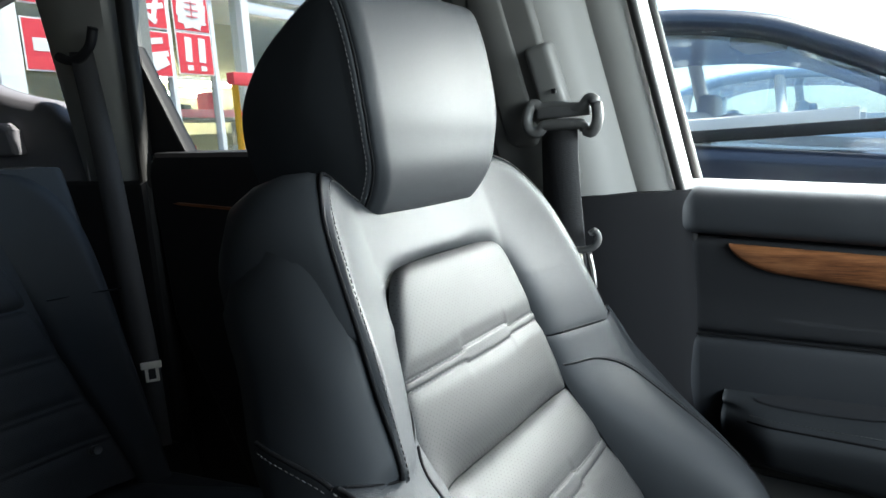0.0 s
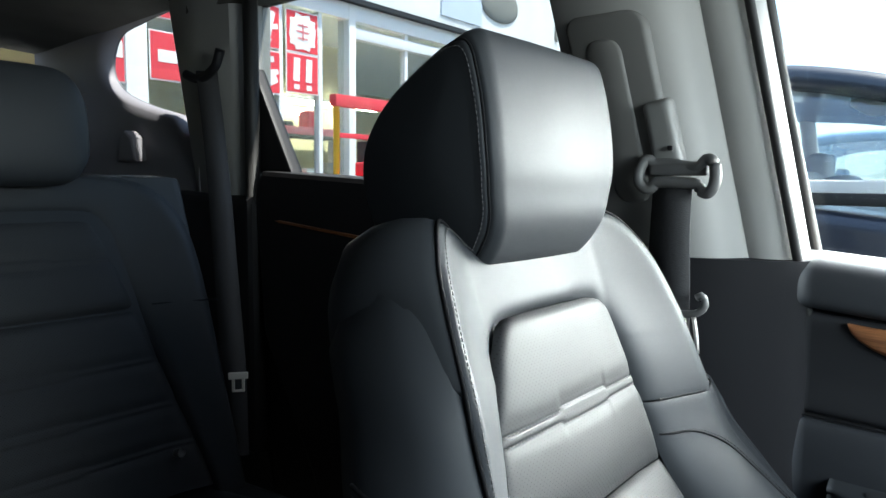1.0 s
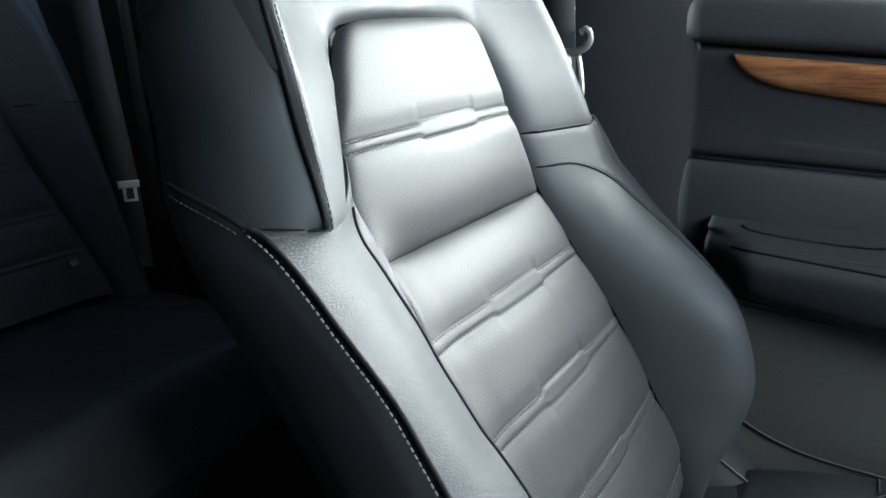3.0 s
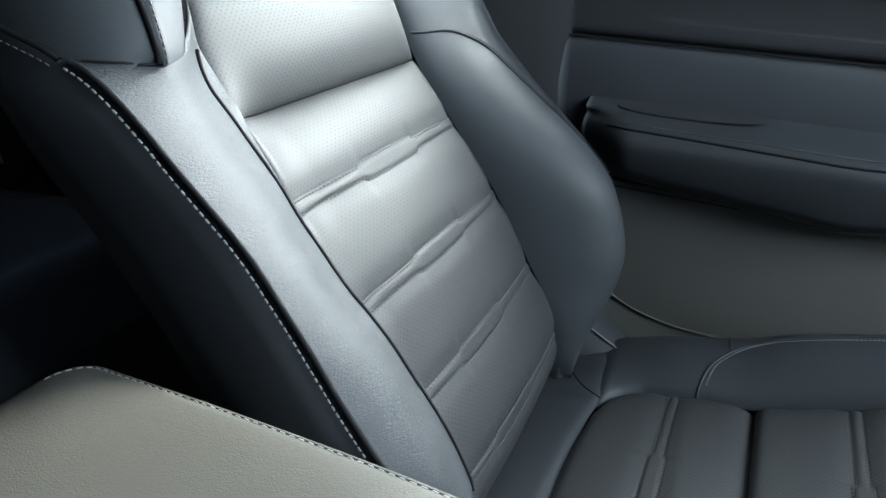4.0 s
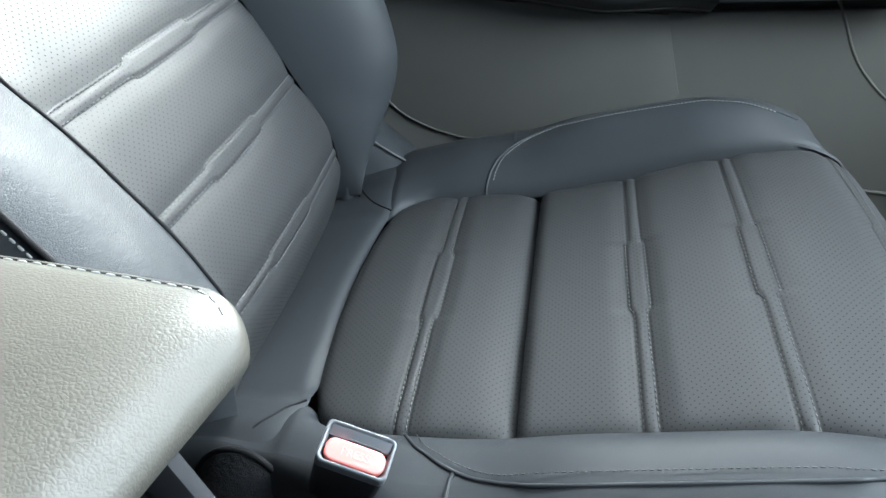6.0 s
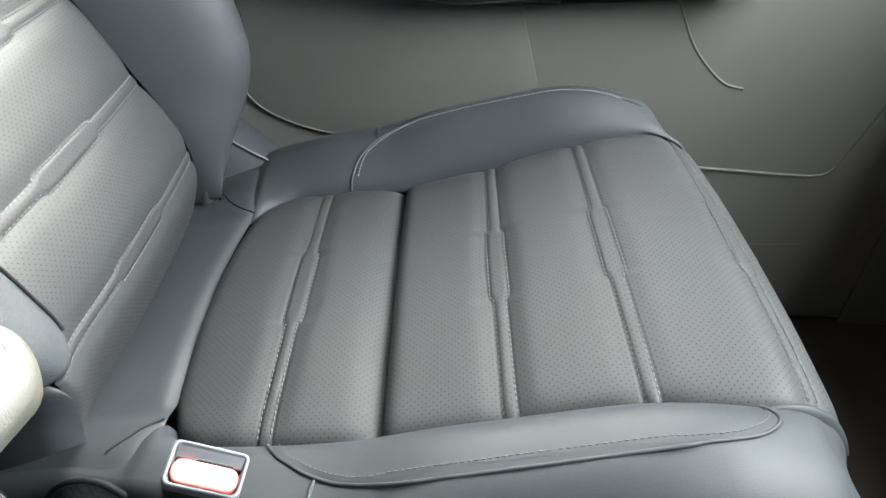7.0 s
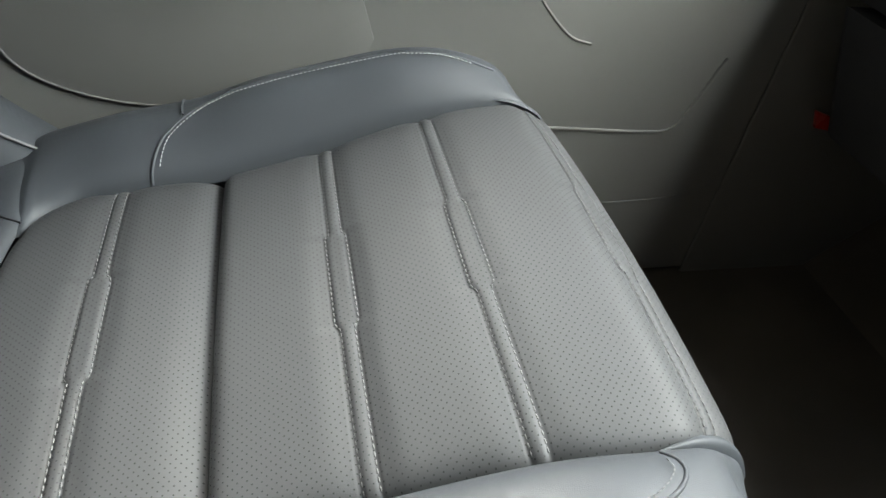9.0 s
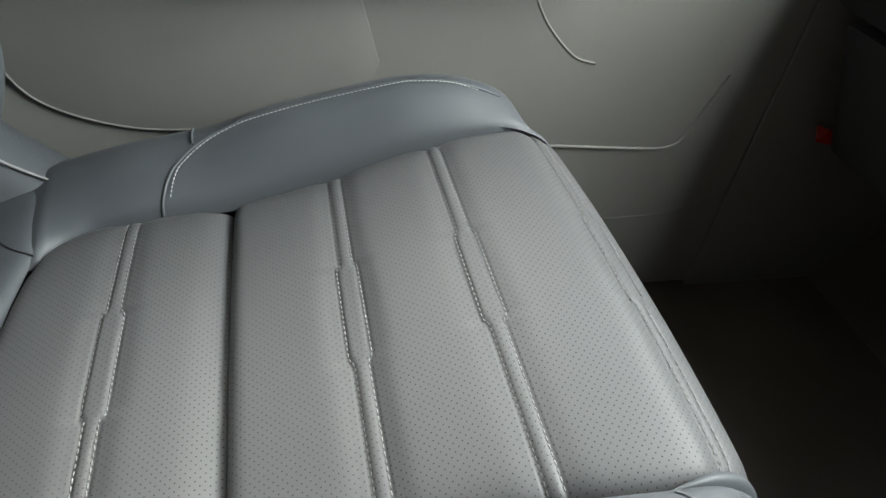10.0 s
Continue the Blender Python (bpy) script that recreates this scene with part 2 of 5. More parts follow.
def smooth_curve(xs, ys):
    """Monotone cubic through a few profile stations."""
    xs, ys = np.array(xs, float), np.array(ys, float)
    if xs[0] > xs[-1]:
        xs, ys = xs[::-1], ys[::-1]
    d = np.diff(ys) / np.diff(xs)
    m = np.zeros(len(xs))
    m[0], m[-1] = d[0], d[-1]
    for i in range(1, len(xs) - 1):
        m[i] = 0.0 if d[i - 1] * d[i] <= 0 else 2 * d[i - 1] * d[i] / (d[i - 1] + d[i])

    def f(x):
        x = np.clip(np.asarray(x, float), xs[0], xs[-1])
        i = np.clip(np.searchsorted(xs, x) - 1, 0, len(xs) - 2)
        h = xs[i + 1] - xs[i]
        t = (x - xs[i]) / h
        return ((2 * t**3 - 3 * t**2 + 1) * ys[i] + (t**3 - 2 * t**2 + t) * h * m[i]
                + (-2 * t**3 + 3 * t**2) * ys[i + 1] + (t**3 - t**2) * h * m[i + 1])
    return f


def spline(points, n, closed=False):
    """Catmull-Rom through points of any dimension, n samples in even steps of length."""
    p = np.array(points, float)
    if closed:
        p = np.vstack([p[-1], p, p[0], p[1]])
    else:
        p = np.vstack([2 * p[0] - p[1], p, 2 * p[-1] - p[-2]])
    out = []
    for i in range(1, len(p) - 2):
        for t in np.linspace(0, 1, 24, endpoint=False):
            a, b, c, d = p[i - 1:i + 3]
            out.append(0.5 * (2 * b + (c - a) * t + (2 * a - 5 * b + 4 * c - d) * t**2 + (3 * b - a - 3 * c + d) * t**3))
    out.append(p[-2])
    out = np.array(out)
    s = np.concatenate([[0], np.cumsum(np.linalg.norm(np.diff(out, axis=0), axis=1))])
    at = np.linspace(0, s[-1], n, endpoint=not closed)
    return np.stack([np.interp(at, s, out[:, k]) for k in range(out.shape[1])], 1)


def step(x, lo, hi):
    t = np.clip((np.asarray(x, float) - lo) / (hi - lo), 0, 1)
    return t * t * (3 - 2 * t)


def obj(name, me, mat, parent=None, label="", smooth=True):
    ob = new(name, me)
    if mat is not None:
        me.materials.append(mat)
    if parent is not None:
        ob.parent = parent
    if label:
        ob["label"] = label
    if smooth:
        me.polygons.foreach_set("use_smooth", [True] * len(me.polygons))
    return ob


def part(name, bm, mat, parent=None, label="", smooth=False):
    me = bpy.data.meshes.new(name)
    bm.to_mesh(me)
    bm.free()
    ob = obj(name, me, mat, parent, label, False)
    if smooth:
        me.polygons.foreach_set("use_smooth", [True] * len(me.polygons))
        me.set_sharp_from_angle(angle=radians(38))
    return ob


def grid(name, pts, mat, parent=None, label="", uv=None, wrap_u=False, wrap_v=False, flip=False, caps=False):
    """A sheet of quads over pts[i][j]."""
    pts = np.asarray(pts, float)
    nu, nv = pts.shape[:2]
    iu, iv = np.meshgrid(np.arange(nu if wrap_u else nu - 1), np.arange(nv if wrap_v else nv - 1), indexing="ij")
    a, b = iu * nv + iv, ((iu + 1) % nu) * nv + iv
    c, d = ((iu + 1) % nu) * nv + (iv + 1) % nv, iu * nv + (iv + 1) % nv
    f = np.stack([a, b, c, d], -1).reshape(-1, 4)
    if flip:
        f = f[:, ::-1]
    faces = f.tolist()
    if caps:
        faces += [[j for j in range(nv)][::1 if flip else -1], [(nu - 1) * nv + j for j in range(nv)][::-1 if flip else 1]]
    me = bpy.data.meshes.new(name)
    me.from_pydata(pts.reshape(-1, 3).tolist(), [], faces)
    if uv is not None:
        u = np.asarray(uv, float).reshape(-1, 2)
        lay = me.uv_layers.new(name="UVMap")
        idx = np.zeros(len(me.loops), dtype=np.int32)
        me.loops.foreach_get("vertex_index", idx)
        lay.data.foreach_set("uv", u[idx].ravel())
    return obj(name, me, mat, parent, label)


def tube(name, pts, r, mat, parent=None, label="", sides=8, closed=False):
    pts = np.asarray(pts, float)
    n = len(pts)
    tan = np.gradient(pts, axis=0) if not closed else np.roll(pts, -1, 0) - np.roll(pts, 1, 0)
    tan /= np.linalg.norm(tan, axis=1)[:, None] + 1e-12
    ref = np.array([0.31, 0.45, 0.83])
    rings = []
    for i in range(n):
        s = np.cross(tan[i], ref)
        s /= np.linalg.norm(s) + 1e-12
        u = np.cross(s, tan[i])
        rr = r[i] if np.ndim(r) else r
        rings.append([pts[i] + rr * (math.cos(k) * s + math.sin(k) * u) for k in np.linspace(0, 2 * math.pi, sides, endpoint=False)])
    return grid(name, rings, mat, parent, label, wrap_u=closed, wrap_v=True, caps=not closed)


def stitches(name, pts, mat, parent, pitch=0.0045, fill=0.68, r=0.00055, normals=None, lift=0.0):
    """One row of sewing thread: short rounded bars, in one mesh."""
    pts = np.asarray(pts, float)
    s = np.concatenate([[0], np.cumsum(np.linalg.norm(np.diff(pts, axis=0), axis=1))])
    count = max(1, int(s[-1] / pitch))
    at = lambda q: np.array([np.interp(q, s, pts[:, k]) for k in range(3)])
    verts, faces = [], []
    for i in range(count):
        a, b = at((i + 0.5 - fill / 2) * s[-1] / count), at((i + 0.5 + fill / 2) * s[-1] / count)
        d = b - a
        L = np.linalg.norm(d)
        if L < 1e-6:
            continue
        d /= L
        x = np.cross(d, (0.3, 0.4, 0.86))
        x /= np.linalg.norm(x)
        y = np.cross(x, d)
        base = len(verts)
        for q, rr in ((0.0, 0.45), (0.2, 1.0), (0.8, 1.0), (1.0, 0.45)):
            for k in range(5):
                ang = k * 2 * math.pi / 5
                verts.append(tuple(a + d * L * q + r * rr * (math.cos(ang) * x + math.sin(ang) * y)))
        for ring in range(3):
            for k in range(5):
                faces.append((base + ring * 5 + k, base + ring * 5 + (k + 1) % 5, base + ring * 5 + 5 + (k + 1) % 5, base + ring * 5 + 5 + k))
        faces += [tuple(base + k for k in range(4, -1, -1)), tuple(base + 15 + k for k in range(5))]
    me = bpy.data.meshes.new(name)
    me.from_pydata(verts, [], faces)
    return obj(name, me, mat, parent)


def box(bm, size, at=(0, 0, 0), rot=None, bevel=0.0, seg=2):
    m = Matrix.Translation(at) @ (rot.to_4x4() if rot is not None else Matrix.Identity(4)) @ Matrix.Diagonal((*size, 1))
    made = bmesh.ops.create_cube(bm, size=1.0, matrix=m)
    if bevel > 0:
        edges = list({e for v in made["verts"] for e in v.link_edges})
        bmesh.ops.bevel(bm, geom=edges, offset=bevel, segments=seg, profile=0.6, affect='EDGES', clamp_overlap=True)
    return bm


def rbox(name, size, at, mat, parent=None, label="", bevel=0.004, seg=2, rot=None, smooth=True):
    bm = box(bmesh.new(), size, at, rot, bevel, seg)
    ob = part(name, bm, mat, parent, label, smooth)
    return ob


def prism(name, outline, axis, lo, hi, mat, parent=None, label="", bevel=0.0, seg=2, smooth=False):
    """A flat outline drawn out along one axis; outline points are the two other axes in order."""
    bm = bmesh.new()
    put = {"x": lambda p, d: (d, p[0], p[1]), "y": lambda p, d: (p[0], d, p[1]), "z": lambda p, d: (p[0], p[1], d)}[axis]
    v0 = [bm.verts.new(put(p, lo)) for p in outline]
    v1 = [bm.verts.new(put(p, hi)) for p in outline]
    n = len(outline)
    bm.faces.new(v0[::-1])
    bm.faces.new(v1)
    for i in range(n):
        bm.faces.new((v0[i], v0[(i + 1) % n], v1[(i + 1) % n], v1[i]))
    bmesh.ops.recalc_face_normals(bm, faces=bm.faces)
    if bevel > 0:
        rim = [e for e in bm.edges if (e.verts[0] in v0) == (e.verts[1] in v0)]
        bmesh.ops.bevel(bm, geom=rim, offset=bevel, segments=seg, profile=0.6, affect='EDGES', clamp_overlap=True)
    return part(name, bm, mat, parent, label, smooth)


def empty(name, label, category, group="", at=(0, 0, 0)):
    ob = new(name)
    ob.empty_display_size = 0.05
    ob.location = at
    return tagged(ob, label, category, group)


# ---- front passenger seat ----
seat = empty("car_seat", "black perforated leather front car seat with grey stitching", "car seat")

back_y = smooth_curve((.30, .34, .388, .42, .479, .555, .62, .68, .755, .835, .90, .95),
                      (-.028, -.042, -.053, -.047, -.016, .026, .070, .107, .134, .163, .186, .203))
back_e = smooth_curve((.30, .40, .50, .60, .68, .76, .808, .827, .839, .8445), (.140, .142, .141, .134, .124, .109, .099, .094, .085, .070))
back_en = smooth_curve((.30, .40, .50, .60, .65, .68, .705, .72, .735, .76, .80, .82, .833, .840, .8445),
                       (.142, .143, .142, .138, .136, .136, .140, .141, .138, .132, .114, .105, .096, .087, .072))


def edge_e(a, h):
    """Half-width of the centre panel on the side of a."""
    return np.where(np.asarray(a) < 0, back_en(h), back_e(h))


wing_yn = smooth_curve((.30, .40, .47, .50, .532, .56, .588, .614, .639, .663, .68, .70, .717, .728, .74),
                       (-.080, -.084, -.072, -.060, -.039, -.021, -.004, .013, .029, .048, .062, .078, .094, .108, .130))
wing_y = smooth_curve((.30, .35, .40, .44, .476, .50, .542, .573, .622, .666, .693, .715, .737),
                      (-.060, -.066, -.074, -.079, -.081, -.077, -.063, -.042, -.010, .016, .045, .073, .100))
pipe_y = smooth_curve((.70, .726, .806, .857, .90, .93), (.078, .085, .112, .136, .160, .176))
pipe_a = smooth_curve((.60, .735, .80, .85, .90, .93), (.207, .206, .200, .190, .174, .160))
pipe_an = smooth_curve((.60, .725, .80, .85, .90, .93), (.200, .199, .192, .182, .166, .152))
wing_top = smooth_curve((.13, .136, .150, .166, .178, .200, .215, .235), (.764, .760, .748, .734, .7275, .7255, .728, .732))
TILTN = np.array([0, -math.cos(radians(26)), math.sin(radians(26))])
STRIPES = (.758, .620, .551, .477, .404)
FOLD = .678


def stripe(a, d):
    """Relief of a twin sewn line that widens in its middle; d is the distance across it."""
    g = .0043 + .0030 * (step(a, -.047, -.043) - step(a, .037, .041))
    e1, e2 = np.abs(d - g), np.abs(d + g)
    out = np.maximum(np.abs(d) - g, 0)
    return -.0012 * (np.exp(-(e1 / .0016)**2) + np.exp(-(e2 / .0016)**2)) - .0026 * np.exp(-(out / .010)**2) + .0010 * (np.abs(d) < g), g


def lip(d, h):
    """The soft ridge beside the centre panel, fading out upwards."""
    return (.012 - .009 * step(h, .76, .86)) * (1 - np.exp(-np.maximum(d, 0) / .014))


def pad_power(a, h):
    """How soon the pad rises beside the centre panel: at once low down on the inner side."""
    return np.where(np.asarray(a) < 0, .75 + .95 * step(h, .75, .85), 1.7)


def back_front(a, h):
    """The padded front of the upper backrest, without relief."""
    e = np.where(h > .80, np.where(a < 0, .112, .099), edge_e(a, h))
    u = np.clip((np.abs(a) - e) / (np.where(a < 0, pipe_an(h), pipe_a(h)) - e), 0, 1)
    return back_y(h) - (back_y(h) - pipe_y(h)) * u**pad_power(a, h) - lip(np.abs(a) - e, h) * (1 - u**3) * np.where(a < 0, .4 + .6 * step(h, .75, .84), 1)


def insert_back(a, h):
    e = edge_e(a, h)
    off = .007 * (1 - (a / .14)**2) - np.where(a > 0, .0045, .009) * np.exp(-np.maximum(e - np.abs(a), 0) / .004)
    off = off + np.where(a < 0, .014 * np.clip((np.abs(a) / e - .68) / .32, 0, 1)**2, 0) * (1 - step(h, .66, .72))
    for s0 in STRIPES:
        off = off + stripe(a, (h - s0) * 1.11)[0]
    ease = 1 - .75 * np.clip(np.abs(a) / e, 0, 1)**5
    off = off - ease * (.010 * np.exp(-(np.abs(h - FOLD) * 1.11 / .0045)) + .008 * np.exp(-(np.abs(h - FOLD) / .02)**2))
    off = off - .009 * np.exp(-np.maximum(.8445 - h, 0) / .005)
    p = np.stack([a, back_y(h), h], -1)
    return p + off[..., None] * TILTN


def insert_panel_back(name, h0, h1, nh):
    q, p = np.meshgrid(np.linspace(h0, h1, nh), np.linspace(-1, 1, 91), indexing="ij")
    a = np.sign(p) * (1 - (1 - np.abs(p))**1.15) * edge_e(p, q)
    return grid(name, insert_back(a, q), LEATHER_HOLES, seat, "perforated leather centre panel of the backrest",
                uv=np.stack([a, q * 1.11], -1), flip=True)


insert_panel_back("upper_centre_panel", FOLD + .0005, .8445, 190)
insert_panel_back("lower_centre_panel", .31, FOLD - .0005, 300)
for s0 in STRIPES:
    for sgn in (1, -1):
        a = np.linspace(-float(back_en(s0)) + .006, float(back_e(s0)) - .006, 160)
        g = stripe(a, np.zeros_like(a))[1]
        pts = insert_back(a, s0 + sgn * g / 1.11) + .0009 * TILTN
        stitches("stitching", pts, THREAD, seat)

# upper frame of the backrest: a horseshoe pad round the centre panel
inner = spline([(-.180, .7275), (-.172, .7285), (-.166, .735), (-.151, .752), (-.136, .768), (-.1155, .800), (-.105, .825), (-.098, .836), (-.082, .8435), (-.04, .8465), (0, .8465), (.04, .8460),
                (.074, .8435), (.089, .831), (.099, .807), (.109, .76), (.1125, .735)], 160)
near_loop = [(.200, .726), (.1955, .78), (.186, .84), (.176, .880), (.161, .910), (.143, .925), (.122, .921), (.104, .906), (.088, .896), (.05, .893)]
half_loop = [(.207, .733), (.2035, .78), (.194, .84), (.184, .878), (.172, .900), (.154, .919), (.130, .929), (.108, .932), (.093, .927), (.085, .915), (.075, .902), (.05, .8945)]
outer = spline([(-x, z) for x, z in near_loop] + [(0, .893)] + half_loop[::-1], 160)
pp = np.linspace(0, 1, 34)
ah = inner[:, None] * (1 - pp[None, :, None]) + outer[:, None] * pp[None, :, None]
fa, fh = ah[..., 0], ah[..., 1]
fy = back_front(fa, fh)
roll = .008 * np.exp(-pp / .06) + (.002 + .004 * step(fh, .735, .80)) * np.maximum(0, (pp - .84) / .16)**2
low = .0016 * np.exp(-np.maximum(fh - np.where(fa < 0, .7265, .733), 0) / .003)
frame_pts = np.stack([fa, fy, fh], -1) - (roll + low)[..., None] * TILTN
grid("upper_frame_pad", frame_pts, LEATHER, seat, "smooth leather horseshoe pad round the centre panel", flip=False)
edge = frame_pts[:, -1] + np.array([0, .001, .002])
tube("piping", edge + np.array([0, .0012, 0]), .0017, PIPING, seat)
near = frame_pts[:62, -3] + .0012 * TILTN
stitches("stitching", near, THREAD, seat, .0042)

# rolled top behind the frame pad
E_ = frame_pts[16:145, -1]
rows_ = []
for dy, dz, dx in ((-.002, -.006, 0), (.003, .0015, .001), (.012, .004, .008), (.03, .003, .018), (.055, -.004, .024), (.08, -.018, .025), (.098, -.045, .020), (.104, -.09, .010)):
    q = E_.copy()
    q[:, 1] += dy
    q[:, 2] += dz
    q[:, 0] += np.sign(q[:, 0]) * dx * step(np.abs(q[:, 0]), .08, .17) * (.70 + .30 * step(E_[:, 2], .85, .90))
    q[:, 0] -= np.sign(q[:, 0]) * .012 * (1 - step(E_[:, 2], E_[:, 2].min(), E_[:, 2].min() + .018)) * (dy > 0)
    rows_.append(q)
grid("top_cover", np.array(rows_), LEATHER, seat, "black leather top of the backrest", flip=False)

# lower wings of the backrest
wing_an = smooth_curve((.30, .37, .40, .43, .47, .50, .53, .62, .68, .73), (.148, .149, .156, .175, .202, .213, .217, .219, .226, .232))
wing_a = smooth_curve((.30, .355, .365, .38, .41, .45, .50, .57, .62, .66, .70, .735), (.143, .146, .150, .165, .196, .232, .246, .250, .265, .279, .283, .262))
crest_y = smooth_curve((.30, .36, .42, .442, .457, .478, .498, .516, .534, .552, .568, .584, .609, .626, .648, .669, .686, .705, .735),
                       (-.088, -.087, -.081, -.076, -.074, -.066, -.056, -.044, -.030, -.016, -.001, .016, .037, .051, .066, .083, .096, .109, .126))
CREST = .13


def wing(sign, h, t):
    h = np.asarray(h, float)
    near_ = sign < 0
    e, yc, ye = (back_en if near_ else back_e)(h), back_y(h), (wing_yn if near_ else wing_y)(h)
    ae = wing_an(h) if near_ else wing_a(h)
    a = e + (ae - e) * t
    if near_:
        # a short inner wall up to the crest, then a full roll that turns under at the outer seam
        q = np.clip((t - CREST) / (1 - CREST), 0, 1)
        face = yc - .012
        wall = face - (face - crest_y(h)) * np.clip(t / CREST, 0, 1)**.6
        y_low = np.where(t < CREST, wall, crest_y(h) + (ye - crest_y(h)) * q - .0095 * np.sin(np.pi * q**1.25))
    else:
        s = 1 - (1 - np.clip(t / .66, 0, 1))**2.5
        b = .003 + .016 * step(h, .37, .47)
        y_low = yc - (yc - ye + b) * s + (b + .001) * np.clip((t - .50) / .50, 0, 1)**1.9
    ap = .199 if near_ else .206
    u = np.clip((a - e) / (ap - e), 0, 1)
    d = np.maximum(a - ap, 0)
    y_top = yc - (yc - pipe_y(h)) * u**(pad_power(-a, h) if near_ else 1.7) - lip(a - e, h) * (1 - u**3) * (.4 if near_ else 1) + .003 * np.clip((u - .8) / .2, 0, 1)**2
    y_top = y_top + ((ye - pipe_y(h) - .003) * (d / .031)**1.3 if near_ else .2 * d + .008 * np.clip((d - .026) / .014, 0, 1)**2)
    k = 1 - step(h, .685 if sign < 0 else .56, .745 if sign < 0 else .740)
    y = y_low * k + y_top * (1 - k) + (.004 if sign > 0 else 0) * np.exp(-t / .03)
    return np.stack([sign * a, y, h], -1)


tt = np.concatenate([np.linspace(0, CREST, 9), np.linspace(CREST, 1, 45)[1:]])
tt.sort()
for sign in (-1, 1):
    hh = np.linspace(.315, .7325, 110)
    H, T = np.meshgrid(hh, tt, indexing="ij")
    top_h = wing_top(.139 + .091 * T) if sign < 0 else np.full_like(T, .7325)
    low_h = .445 if sign < 0 else .352
    H = low_h + (H - .315) / .4175 * (top_h - low_h)
    P = wing(sign, H, T)
    P = P - (.0016 * np.exp(-(top_h - H) / .003))[..., None] * TILTN
    P = np.concatenate([[P[0] * np.array([.97, 1, 1]) + np.array([0, .075, -.012]), P[0] * np.array([.985, 1, 1]) + np.array([0, .035, -.009]), P[0] + np.array([0, .012, -.004])], P])
    grid("side_bolster", P, LEATHER_CREASED if sign < 0 else LEATHER, seat, "lightly creased leather side bolster", flip=sign < 0)
    if sign < 0:
        tube("piping", spline(np.array([wing(-1, h_, CREST) for h_ in np.linspace(.452, .725, 24)]) + np.array([.0012, -.0001, 0]), 90), .0013, PIPING, seat)
    tube("piping", P[3:, -1] + np.array([0, .001, 0]), .0018 if sign < 0 else .0024, PIPING if sign < 0 else LEATHER, seat)
    if sign < 0:
        stitches("stitching", P[34:, -1] + np.array([-.0022, .0050, -.003]), PALE_THREAD, seat, .0046, r=.0007)
        over = spline([P[-1, -1] + np.array([-.004, .003, .001]), (-.238, .128, .737), (-.241, .150, .745), (-.241, .168, .7495), (-.238, .182, .7515)], 50)
        tube("seam", over, .0018, PIPING, seat)
        stitches("stitching", over[4:] + np.array([-.0012, .0, -.0065]), THREAD, seat, .0046, r=.0005)
        tq = np.linspace(.04, .97, 50)
        top = wing(-1, wing_top(.139 + .091 * tq), tq)
        tube("seam", top + np.array([0, .0014, .0006]), .0008, PIPING, seat)
    else:
        hs = spline([(.03, .700), (.35, .698), (.62, .676), (.80, .63), (.86, .58), (.88, .50), (.87, .42), (.84, .33)], 90)
        inner_e = back_e(hs[:, 1])
        c = wing(1, hs[:, 1], hs[:, 0] * np.minimum(1, (.246 - inner_e) / (wing_a(hs[:, 1]) - inner_e)))
        tube("seam", c + np.array([0, -.0002, 0]), .0013, PIPING, seat)
        stitches("stitching", c + np.array([.004, -.0008, .001]), PIPING, seat, .0045)
        top = wing(1, np.full(40, .7335), np.linspace(.03, 1, 40))
        tube("seam", top[4:] + np.array([0, .0016, 0]), .0011, PIPING, seat)

# shell: the dark sides and back


